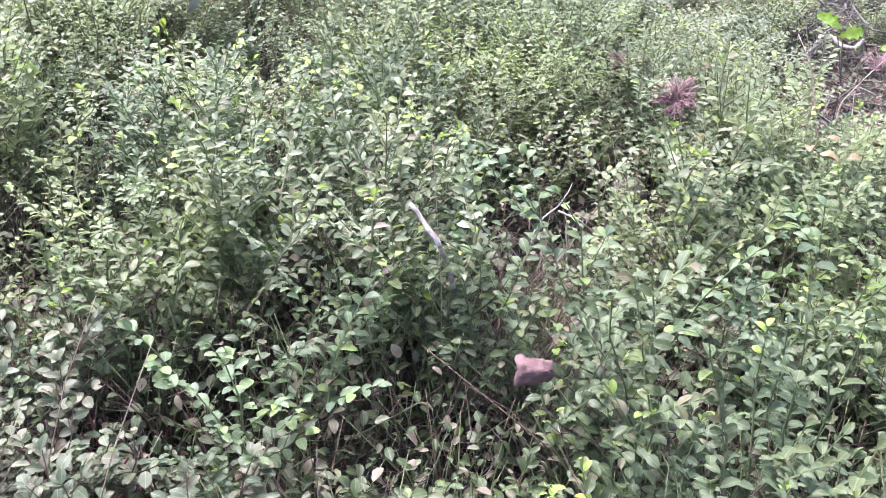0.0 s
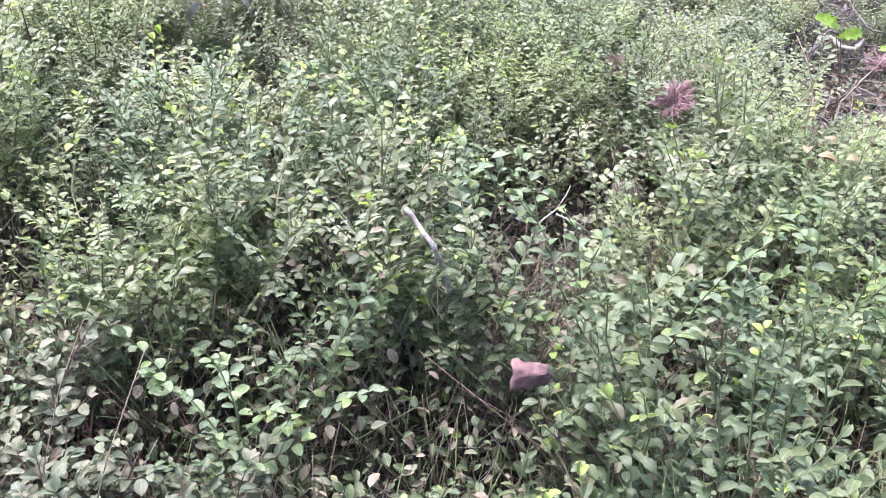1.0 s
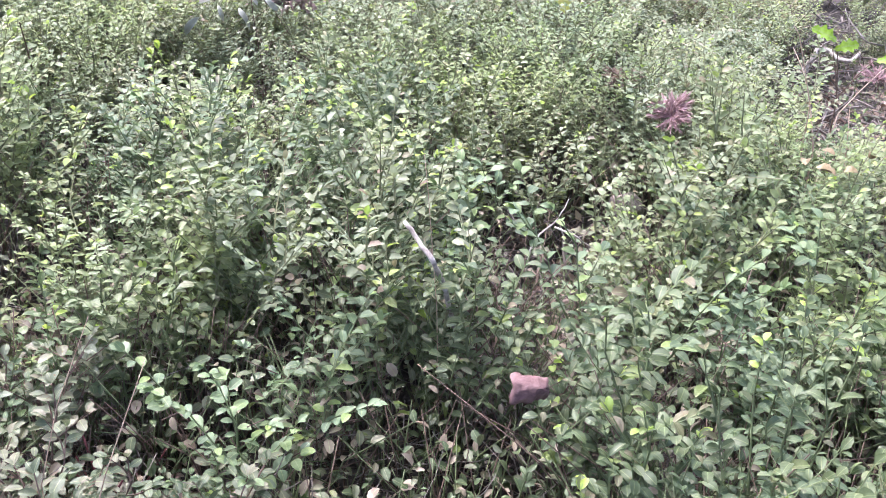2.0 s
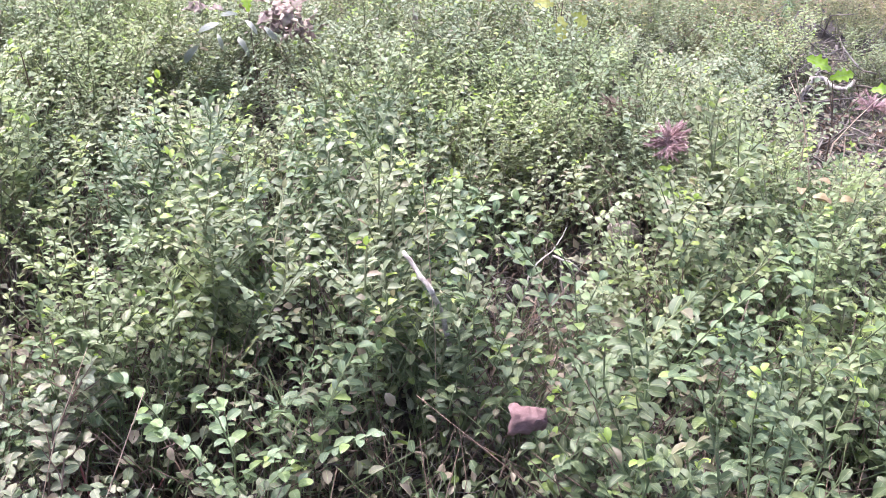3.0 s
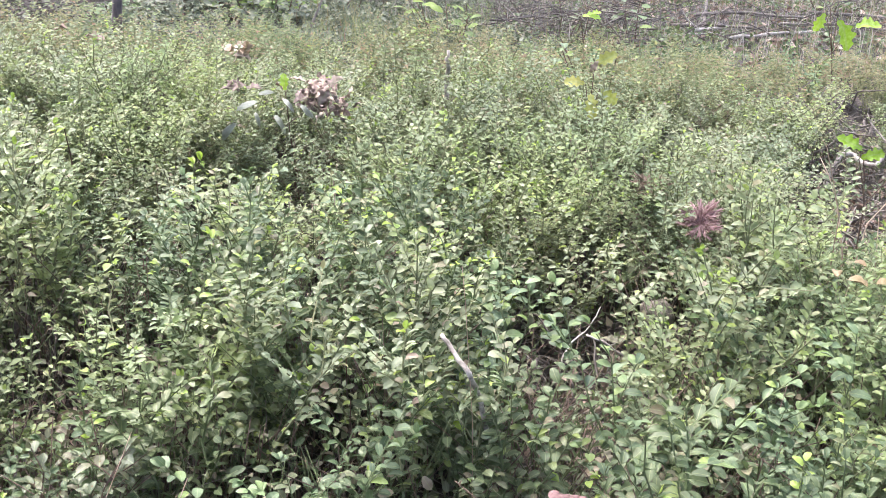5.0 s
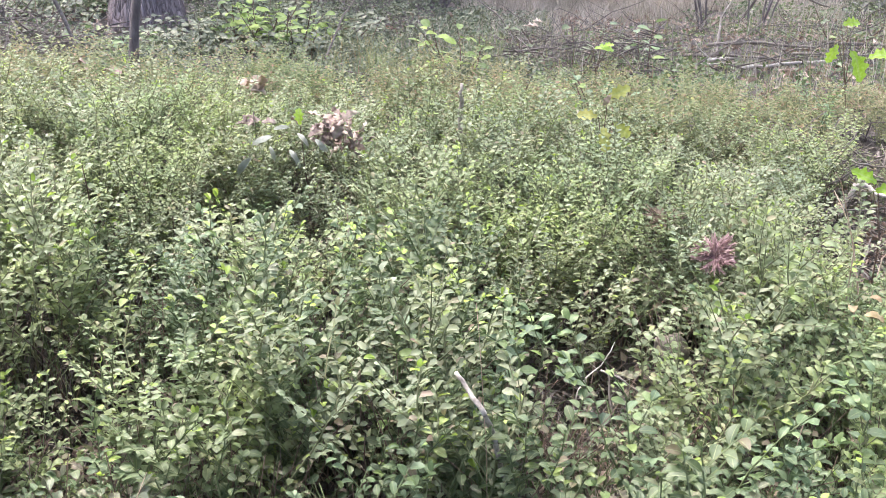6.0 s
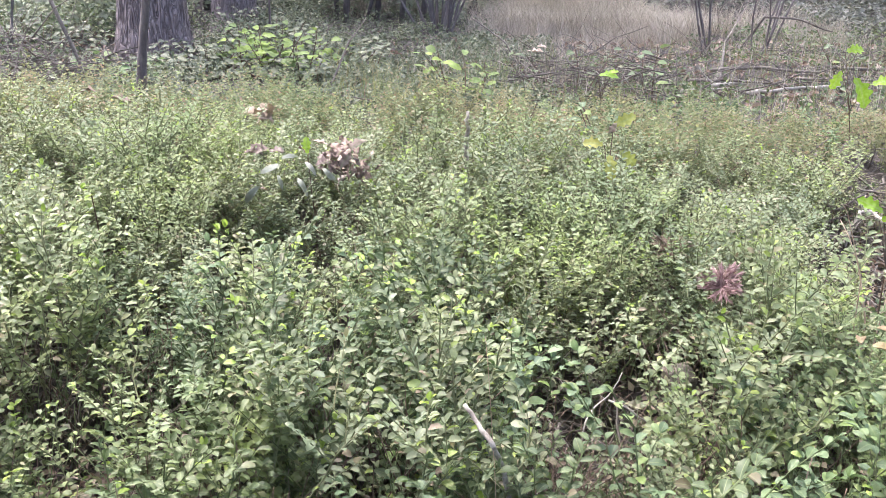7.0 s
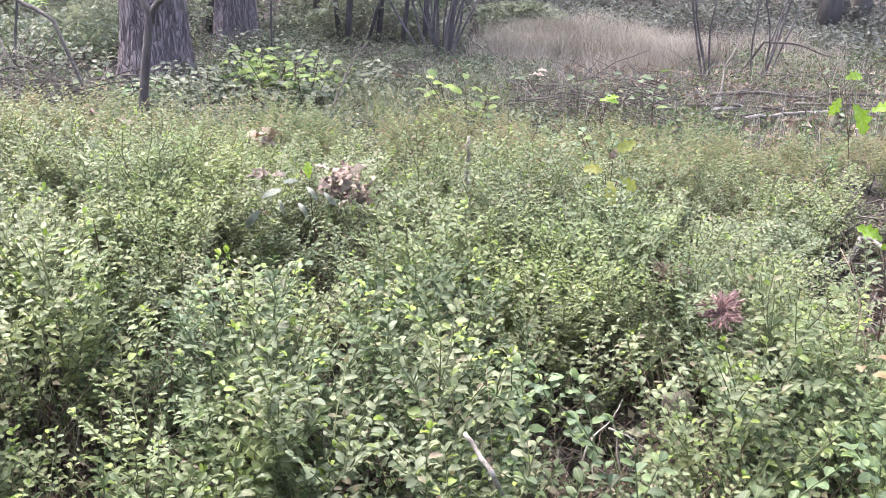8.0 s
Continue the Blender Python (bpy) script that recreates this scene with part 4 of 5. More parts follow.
def stem_clump(x, y, seed, count, h, radius, label, leaves=0):
    """A bush of many stems that fan out from one foot."""
    rng = random.Random(seed)
    top = tagged(new("multi_stemmed_bush"), label, "bush")
    top.matrix_basis = pose(x, y, land(x, y))
    heap = Heap()
    for k in range(count):
        a = rng.uniform(0, 6.28)
        o = Vector((math.cos(a), math.sin(a), 0))
        pts = wander(rng, o * 0.12 * rng.random() - Vector((0, 0, 0.03)), o * rng.uniform(0.1, 0.55) + Vector((0, 0, 1)), h * rng.uniform(0.6, 1.1), 8, 0.09, 0.03)
        b = Build()
        b.tube(pts, taper(9, radius * rng.uniform(0.6, 1.2), 0.003), 6)
        part("stem", b, M_THIN, top)
        for j in range(leaves):
            q = pts[rng.randrange(2, 9)] + Vector((rng.gauss(0, 0.12), rng.gauss(0, 0.12), rng.gauss(0, 0.1)))
            heap.put(TINY_T[rng.randrange(3)], leaf_pose(q, (rng.gauss(0, 1), rng.gauss(0, 1), rng.gauss(-0.1, 0.4)), (rng.gauss(0, 0.5), rng.gauss(0, 0.5), 1), rng.uniform(0.035, 0.07)))
    if heap.n:
        f = heap.ob("foliage", M_DARK, "", "")
        f["kind"] = "stuff"
        f.parent = top
    return top


stem_clump(-0.36, 6.7, 121, 18, 2.2, 0.010, "dark multi-stemmed bush with many thin bare stems", 10)
stem_clump(1.26, 5.6, 122, 4, 1.7, 0.0055, "nearly bare multi-stemmed bush at the clearing's edge")
stem_clump(1.46, 5.5, 123, 6, 1.6, 0.006, "nearly bare multi-stemmed bush at the clearing's edge")
stem_clump(2.35, 5.8, 124, 6, 0.9, 0.010, "small twiggy bush with sparse leaves", 8)


# ---- fallen wood ----
def branch(points, r0, r1, material, label, name="fallen_branch", side_twigs=0, seed=1, sides=8):
    rng = random.Random(seed)
    top = tagged(new(name), label, "branch", "fallen branches")
    base = Vector(points[0])
    top.matrix_basis = Matrix.Translation(base)
    pts = [Vector(p) - base for p in points]
    dense = [pts[0]]
    for a, b in zip(pts, pts[1:]):
        for k in range(1, 5):
            j = 0.25 * r0
            dense.append(a.lerp(b, k / 4) + Vector((rng.gauss(0, j), rng.gauss(0, j), rng.gauss(0, j))))
    b = Build()
    b.tube(dense, [r * rng.uniform(0.88, 1.12) for r in taper(len(dense), r0, r1)], sides)
    part("wood", b, material, top, smooth=True)
    for k in range(side_twigs):
        p = dense[rng.randrange(1, len(dense) - 1)]
        c = Build()
        c.tube(wander(rng, p, (rng.gauss(0, 1), rng.gauss(0, 1), rng.uniform(0, 0.6)), rng.uniform(8, 20) * r0, 4, 0.2), taper(5, r0 * 0.4, r0 * 0.12), 5)
        part("twig", c, material, top)
    return top


def on(x, y, up=0.0):
    return (x, y, land(x, y) + up)


# the log pile right of the clearing
for k, (xa, ya, xb, yb, r, up) in enumerate(((0.86, 4.35, 1.22, 4.15, 0.014, 0.05), (0.92, 4.25, 1.25, 4.25, 0.018, 0.04), (0.98, 4.45, 1.40, 4.30, 0.016, 0.07), (0.80, 4.20, 1.10, 4.22, 0.011, 0.03), (1.05, 4.10, 1.45, 4.22, 0.014, 0.03), (1.3, 4.3, 1.75, 4.2, 0.013, 0.05), (1.5, 4.55, 2.1, 4.4, 0.015, 0.05))):
    branch([on(xa, ya, up), on((xa + xb) / 2, (ya + yb) / 2, up + 0.005), on(xb, yb, up)], r * 0.55, r * 0.3, M_GREY if k in (1, 3, 4) else M_TWIG, "pale weathered stick in a heap of dead wood", side_twigs=2, seed=130 + k)
branch([on(0.98, 4.3, 0.02), on(1.08, 4.7, 0.14), on(1.28, 5.2, 0.28)], 0.006, 0.003, M_TWIG, "grey-brown dead branch leaning on a bush", seed=145)
branch([on(1.36, 5.5, 0.05), on(1.45, 5.45, 0.22), on(1.62, 5.4, 0.22), on(1.8, 5.4, 0.16)], 0.008, 0.004, M_TWIG, "brown arching dead branch before a bush", seed=146)
branch([(-0.10, 5.1, land(-0.1, 5.1) + 0.25), (0.0, 5.05, land(0, 5.05) + 0.19), (0.08, 5.0, land(0.1, 5.0) + 0.13), (0.16, 4.9, land(0.16, 4.9))], 0.0045, 0.003, M_TWIG, "grey broken branch sticking out of dark undergrowth", seed=147)
branch([on(-1.95, 3.75, 0.36), (-1.78, 3.72, land(-1.78, 3.72) + 0.42), (-1.62, 3.7, land(-1.6, 3.7) + 0.34), on(-1.5, 3.7, 0.0)], 0.009, 0.006, M_TWIG, "bent grey dead branch arching over brambles", seed=148, side_twigs=3)
branch([(-0.62, 3.75, land(-0.62, 3.75) + 0.02), (-0.55, 3.9, land(-0.55, 3.9) + 0.22), (-0.5, 4.0, land(-0.5, 4.0) + 0.30)], 0.004, 0.002, M_TWIG, "thin grey twig standing in the undergrowth", seed=149)
branch([on(-0.6, 3.6, 0.06), on(-0.35, 3.45, 0.05), on(-0.2, 3.3, 0.03)], 0.003, 0.0015, M_TWIG, "thin straw-brown twig lying over the bilberry", seed=150)
# the lichen-grey stick between the near plants
branch([(-0.020, 1.105, 0.340), (-0.004, 1.09, 0.325), (0.013, 1.07, 0.310), (0.030, 1.10, 0.255), (0.045, 1.13, 0.17), (0.055, 1.15, land(0.055, 1.15))], 0.0027, 0.0036, M_LICHEN, "lichen-grey dead stick leaning among bilberry plants", seed=151, sides=10)
# upright splinter
branch([on(-0.052, 2.34, -0.01), (-0.052, 2.335, 0.30), (-0.050, 2.33, 0.37), (-0.052, 2.33, 0.405)], 0.0085, 0.0035, M_LICHEN, "pale splintered stick standing upright in the bilberry", name="upright_stick", seed=152)
# crooked roots of the right-hand litter patch
for k, pts in enumerate(([(0.862, 2.35, 0.11), (0.885, 2.371, 0.16), (0.903, 2.389, 0.185), (0.934, 2.394, 0.185), (0.945, 2.358, 0.175), (0.97, 2.336, 0.175), (1.001, 2.379, 0.185), (1.02, 2.41, 0.12)], [(0.84, 2.42, 0.18), (0.90, 2.50, 0.24), (0.96, 2.58, 0.27), (1.04, 2.60, 0.22)], [(0.80, 2.56, 0.17), (0.90, 2.58, 0.20), (1.0, 2.6, 0.21)], [(0.98, 2.80, 0.19), (0.97, 2.72, 0.27), (0.93, 2.64, 0.29), (0.88, 2.58, 0.22)], [(1.06, 2.78, 0.19), (1.03, 2.68, 0.27), (1.06, 2.58, 0.30)], [(0.74, 2.22, 0.18), (0.84, 2.16, 0.20), (0.93, 2.20, 0.20)])):
    branch(pts, 0.0024 if k else 0.0058, 0.001 if k else 0.0048, M_LICHEN if k == 0 else M_TWIG, "crooked grey dead root over brown litter", name="dead_root", side_twigs=3, seed=160 + k)
# curved twig in the hollow
branch([(0.148, 1.35, 0.14), (0.153, 1.36, 0.173), (0.167, 1.38, 0.188), (0.190, 1.405, 0.195), (0.205, 1.42, 0.212), (0.210, 1.425, 0.225)], 0.0014, 0.0008, M_GREY, "thin curved pale twig over a dark hollow", name="dead_twig", seed=170, side_twigs=2)
branch([(0.19, 1.40, 0.19), (0.215, 1.39, 0.185), (0.25, 1.39, 0.16)], 0.0016, 0.001, M_GREY, "thin curved pale twig over a dark hollow", name="dead_twig", seed=171, side_twigs=3)
branch([on(0.46, 0.82, 0.16), on(0.52, 0.9, 0.12), on(0.56, 0.98, 0.06)], 0.0030, 0.002, M_TWIG, "thin brown twig lying among bilberry plants", name="dead_twig", seed=172)


def brush(name, boxes, count, seed, low, high, material, label, rise=0.35):
    """Fine dead twigs lying crosswise."""
    rng = random.Random(seed)
    h = Heap()
    for k in range(count):
        x0, x1, y0, y1, top = rng.choice(boxes)
        x, y = rng.uniform(x0, x1), rng.uniform(y0, y1)
        a = rng.uniform(0, 6.28)
        pts = wander(rng, (x, y, land(x, y) + rng.uniform(0, top)), (math.cos(a), math.sin(a), rng.gauss(0, rise)), rng.uniform(low, high), 4, 0.2)
        r = rng.uniform(0.0012, 0.004)
        h.put(tri_tube(pts, taper(5, r, r * 0.4)), Matrix())
    return h.ob(name, material, label, "brush")


brush("brushwood", ((0.05, 0.75, 3.7, 4.6, 0.16), (0.7, 2.4, 3.9, 5.4, 0.08), (-2.5, -1.45, 2.95, 3.9, 0.14), (-2.5, -1.6, 3.2, 3.8, 0.2)), 1300, 180, 0.10, 0.42, M_TWIG, "tangled brown dead twigs lying on the forest floor")
brush("root_twigs", ((0.80, 1.08, 2.35, 2.85, 0.14), (0.70, 1.05, 1.95, 2.45, 0.05)), 260, 181, 0.05, 0.16, M_TWIG, "thin grey dead twigs in a dark hollow", 0.25)
brush("hollow_twigs", ((0.10, 0.32, 1.34, 1.56, 0.09),), 90, 182, 0.03, 0.10, M_TWIG, "fine dead twigs in a dark hollow between plants", 0.5)
brush("red_twigs", ((-0.345, -0.315, 0.90, 0.95, 0.02),), 30, 183, 0.06, 0.14, M_RED, "cluster of thin dark red leafless twigs", 1.0)


# ---- small things on the plants and the soil ----
def dead_leaf(at, along, up, length, seed, material, label, amount=0.8, oak=True, wide=0.7):
    sh = crumpled(oak_shape(0.12, 3) if oak else leaf_shape(wide), seed, amount * 0.8)
    ob = mesh_object("dead_leaf", *sh[:2], material, sh[2], True)
    ob.matrix_basis = leaf_pose(at, along, up, length)
    tagged(ob, label, "leaf", "dead leaves")
    thick = ob.modifiers.new("thick", "SOLIDIFY")
    thick.thickness = 0.01
    return ob


rng = random.Random(31)
L_DRY = "curled pinkish brown dead oak leaf on the bilberry"


def strew(cx, cy, cz, sx, sy, sz, count, low, high, material, label, amount, seed, upright=0.15, oak=True):
    """Dead leaves lying on one another, each centred on its place."""
    rng = random.Random(seed)
    for k in range(count):
        a, ln = rng.uniform(0, 6.28), rng.uniform(low, high)
        along = Vector((math.cos(a), math.sin(a), rng.gauss(0, upright))).normalized()
        at = Vector((cx + rng.gauss(0, sx), cy + rng.gauss(0, sy), cz + rng.uniform(0, sz))) - along * ln * 0.5
        dead_leaf(at, along, (rng.gauss(0, 0.45), -0.45 + rng.gauss(0, 0.4), 1), ln, seed + k * 1.37, material, label, rng.uniform(0.6, 1.0) * amount, oak)


strew(-0.282, 1.955, 0.365, 0.030, 0.020, 0.055, 30, 0.022, 0.046, M_DEAD, L_DRY, 1.2, 401, 0.5)
strew(-0.282, 1.945, 0.355, 0.034, 0.022, 0.05, 24, 0.020, 0.040, M_DULL, "dark brown curled dead leaf in a heap on the bilberry", 1.2, 406, 0.6)
L_SILVER = "long withered leaf with silvery grey underside"
for k, (x, z, ax, az, ln) in enumerate(((-0.432, 0.345, -0.6, -0.7, 0.050), (-0.392, 0.385, -0.9, -0.3, 0.052), (-0.362, 0.362, 0.5, -0.75, 0.048), (-0.392, 0.398, 0.8, 0.2, 0.040), (-0.350, 0.392, 0.6, -0.6, 0.042), (-0.318, 0.380, 0.7, -0.6, 0.044), (-0.405, 0.360, 0.3, -0.8, 0.036))):
    dead_leaf((x, 1.865 + 0.006 * k, z + 0.008), (ax, -0.25, az), (0.2 * (-1) ** k, -0.8, 0.6), ln * 0.85, 90 + k, M_SILVER, L_SILVER, 1.2, False, 0.42)
strew(-0.431, 1.93, 0.392, 0.012, 0.012, 0.02, 7, 0.022, 0.036, M_DULL, "dark brown curled dead leaf in a heap on the bilberry", 1.2, 403, 0.5)
strew(-0.512, 2.26, 0.375, 0.010, 0.010, 0.040, 8, 0.034, 0.056, M_TAN, "pale orange-brown dead leaf standing in the bilberry", 0.8, 404, 1.4)
for x, y, z, ln in ((0.15, 4.2, 0.25, 0.07), (0.19, 4.22, 0.27, 0.05), (0.085, 5.0, 0.20, 0.06), (-1.00, 2.6, 0.35, 0.06), (-1.02, 2.58, 0.37, 0.05), (0.155, 1.36, 0.17, 0.03), (0.21, 1.39, 0.19, 0.03), (0.15, 0.97, 0.29, 0.025), (0.92, 2.66, 0.25, 0.04), (1.5, 4.2, 0.12, 0.08), (1.7, 4.4, 0.12, 0.08), (1.3, 4.0, 0.12, 0.07)):
    dead_leaf((x, y, max(z, land(x, y) + 0.005)), (rng.gauss(0, 1), rng.gauss(0, 1), 0.1), (rng.gauss(0, 0.4), -0.3, 1), ln, x * 9 + y, M_DEAD if ln > 0.045 else M_PALE, "pale dead leaf caught between twigs", 0.7)
for k in range(6):
    dead_leaf((0.545 + rng.gauss(0, 0.02), 1.355 + rng.gauss(0, 0.02), 0.32 + rng.gauss(0, 0.012)), (rng.gauss(0, 1), rng.gauss(0, 1), 0.2), (rng.gauss(0, 0.5), -0.4, 1), rng.uniform(0.014, 0.024), 70 + k, M_ORANGE, "withered orange leaf among green bilberry", 0.5, False)


def oak_sprig(x, y, stems, seed, label, material=None):
    """An oak seedling: a thin stem with lobed leaves at given places."""
    rng = random.Random(seed)
    top = tagged(new("oak_seedling"), label, "seedling", "oak seedlings")
    z0 = land(x, y)
    top.matrix_basis = pose(x, y, z0)
    ends = [Vector(at) - Vector((x, y, z0)) for at, *_ in stems]
    node = sum(ends, Vector()) / len(ends) * 0.75
    node.z = 0.72 * min(e.z for e in ends)
    main = Build()
    main.tube([(0, 0, -0.02), node * 0.5 + Vector((0.004, 0, 0)), node], (0.0019, 0.0016, 0.0012), 5)
    part("main_stem", main, M_BROWN, top)
    for (ob_at, along, up, ln), p in zip(stems, ends):
        b = Build()
        b.tube([node, node.lerp(p, 0.6) + Vector((0, 0, 0.006)), p], (0.0011, 0.0009, 0.0008), 4)
        stem = part("stem", b, M_BROWN, top)
        sh = crumpled(oak_shape(), rng.uniform(0, 50), 0.3)
        leaf = under(mesh_object("leaf", *sh[:2], material or M_OAK, sh[2], True), stem)
        leaf.matrix_basis = leaf_pose(p, along, up, ln)
    return top


oak_sprig(0.75, 1.85, (((0.706, 1.80, 0.370), (-0.8, 0.1, 0.50), (0.2, -0.8, 0.55), 0.052), ((0.700, 1.797, 0.358), (0.85, -0.1, 0.30), (0.0, -0.8, 0.55), 0.046), ((0.779, 1.80, 0.340), (0.8, -0.2, 0.1), (0, -0.7, 0.7), 0.05)), 201, "bright yellow-green oak seedling over brown litter")
oak_sprig(1.08, 2.97, (((1.02, 2.9, 0.425), (0.45, -0.2, -0.75), (0.2, -0.85, 0.45), 0.10), ((0.985, 2.9, 0.49), (0.5, 0.1, 0.1), (0.1, -0.7, 0.6), 0.06), ((0.985, 2.9, 0.44), (-0.3, -0.1, -0.7), (0, -0.85, 0.4), 0.06), ((1.07, 2.9, 0.40), (0.9, 0, 0.2), (0, -0.5, 0.8), 0.08)), 202, "yellow-green oak seedling above grassy undergrowth")
oak_sprig(0.25, 2.12, (((0.255, 2.10, 0.44), (0.7, -0.2, 0.5), (0.1, -0.8, 0.5), 0.05), ((0.24, 2.10, 0.40), (-0.8, 0, 0.1), (0, -0.8, 0.5), 0.045), ((0.25, 2.09, 0.385), (0.1, -0.5, -0.8), (0, -0.9, 0.4), 0.055), ((0.27, 2.10, 0.39), (0.7, 0, -0.5), (0, -0.9, 0.4), 0.05)), 203, "yellowing oak seedling with a brown leaf", M_YELLOW)
oak_sprig(0.33, 2.92, (((0.305, 2.9, 0.40), (0.9, 0, 0.05), (0, -0.5, 0.9), 0.06), ((0.33, 2.9, 0.405), (0.8, 0, 0.3), (0, -0.5, 0.9), 0.035)), 204, "single bright yellow oak leaf above the bilberry")
oak_sprig(-0.33, 1.95, (((-0.352, 1.935, 0.40), (-0.1, 0.1, 0.95), (0, -0.95, 0.3), 0.035),), 205, "single bright green leaf standing among dead leaves")
dead_leaf((0.245, 2.095, 0.425), (0.4, -0.2, 0.7), (0, -0.8, 0.5), 0.03, 3.3, M_DEAD, "brown withered leaf on an oak seedling", 0.9)
leafy_plant("broadleaf_seedling", -0.07, 3.62, 0.29, 8, 6, 0.035, 0.058, M_LIME, 211, "bright green broadleaved seedling at the clearing's edge", "seedling", 0.12, lean=0.55, group="broadleaved seedlings")
leafy_plant("broadleaf_seedling", 0.655, 4.02, 0.27, 2, 6, 0.04, 0.06, M_YOUNG, 212, "light green seedling standing over dead twigs", "seedling", 0.05, lean=0.2, group="broadleaved seedlings")
leafy_plant("broadleaf_seedling", 0.34, 4.1, 0.30, 7, 6, 0.028, 0.046, M_LEAF, 213, "grey-green seedling over dead twigs", "seedling", 0.25, lean=0.6, group="broadleaved seedlings")
leafy_plant("broadleaf_seedling", 0.34, 2.75, 0.26, 3, 7, 0.02, 0.034, M_YOUNG, 214, "bright green seedling above the bilberry carpet", "seedling", 0.06, lean=0.3, group="broadleaved seedlings")
leafy_plant("broadleaf_seedling", 0.07, 2.86, 0.25, 1, 6, 0.02, 0.03, M_YOUNG, 215, "thin green seedling above the bilberry carpet", "seedling", 0.02, lean=0.1, group="broadleaved seedlings")
leafy_plant("broadleaf_seedling", 1.6, 4.6, 0.26, 5, 6, 0.025, 0.042, M_LEAF, 216, "light green seedling over forest litter", "seedling", 0.2, lean=0.6, group="broadleaved seedlings")
leafy_plant("broadleaf_seedling", -0.72, 1.75, 0.34, 1, 9, 0.014, 0.024, M_LEAF, 217, "tall thin bilberry-like seedling", "seedling", 0.02, lean=0.06, group="broadleaved seedlings")


def conifer_twig(x, y, z, r, seed, material, label, tilt):
    """A dead conifer twig: a fan of side shoots thick with dry needles."""
    rng = random.Random(seed)
    top = tagged(new("dead_conifer_twig"), label, "twig", "dead conifer twigs")
    top.matrix_basis = pose(x, y, z, tilt, 0, rng.uniform(-20, 20))
    spine = Build()
    spine.tube([(0, -0.8 * r, -0.008), (0, 0, 0.0), (0, r, 0.006)], (0.0016, 0.0012, 0.0008), 4)
    part("stem", spine, M_BROWN, top)
    blade = ([(-0.5, 0, 0), (0.5, 0, 0), (0.25, 1, 0.04), (-0.25, 1, 0.04)], [(0, 1, 2, 3)], [(0.2, 0), (0.8, 0), (0.7, 1), (0.3, 1)])
    for k in range(30):
        a = -2.9 + 5.8 * k / 29 + rng.gauss(0, 0.15)
        go = Vector((math.sin(a), math.cos(a), rng.uniform(-0.15, 0.55)))
        pts = wander(rng, (0, -0.2 * r + rng.gauss(0, 0.1 * r), 0.004), go, r * rng.uniform(0.75, 1.15), 5, 0.08)
        c = Build()
        c.tube(pts, taper(6, 0.0011, 0.0006), 3)
        for j in range(26):
            t = rng.random()
            i = min(4, int(t * 5))
            p = pts[i].lerp(pts[i + 1], t * 5 - i)
            d = (pts[i + 1] - pts[i]).normalized()
            along = d * 2.0 + Vector((rng.gauss(0, 0.5), rng.gauss(0, 0.5), rng.gauss(0, 0.35)))
            c.add(blade, leaf_pose(p, along, (rng.gauss(0, 0.5), rng.gauss(0, 0.5), 1), 1) @ Matrix.Diagonal((0.0018, rng.uniform(0.010, 0.017), 0.008, 1)))
        tagged(part("shoot", c, material, top), kind="stuff")
    return top


conifer_twig(0.394, 1.640, 0.296, 0.029, 221, M_ROSE, "rose-brown dead conifer twig lying on the bilberry", 12)
conifer_twig(0.390, 1.618, 0.290, 0.025, 223, M_ROSE, "rose-brown dead conifer twig lying on the bilberry", 26)
conifer_twig(0.340, 1.815, 0.282, 0.033, 222, M_RUST, "rust-brown dead conifer twig lying on the bilberry", 5)
conifer_twig(0.915, 2.06, 0.225, 0.036, 224, M_ROSE, "rose-brown dead conifer twig on brown litter", 14)


def lump(name, x, y, z, size, seed, material, label, category, rough=0.25, turn=0):
    bm = bmesh.new()
    bmesh.ops.create_icosphere(bm, subdivisions=4, radius=1)
    for v in bm.verts:
        k = noise.noise(v.co * 1.3 + Vector((seed, 0, 0))) + 0.5 * noise.noise(v.co * 3.1 + Vector((0, seed, 0)))
        cell = noise.voronoi(v.co * 1.6 + Vector((seed, seed, 0)))[0][0]
        v.co *= 1 + rough * k - 0.25 * rough * cell
    me = bpy.data.meshes.new(name)
    bm.to_mesh(me)
    bm.free()
    me.materials.append(material)
    me.polygons.foreach_set("use_smooth", [True] * len(me.polygons))
    ob = new(name, me)
    ob.matrix_basis = pose(x, y, z, 0, 0, turn) @ Matrix.Diagonal((*size, 1))
    return tagged(ob, label, category)


lump("stone", 0.326, 1.56, 0.150, (0.030, 0.024, 0.024), 3.0, M_STONE, "grey-brown rounded stone in a hollow between plants", "stone", 0.2)


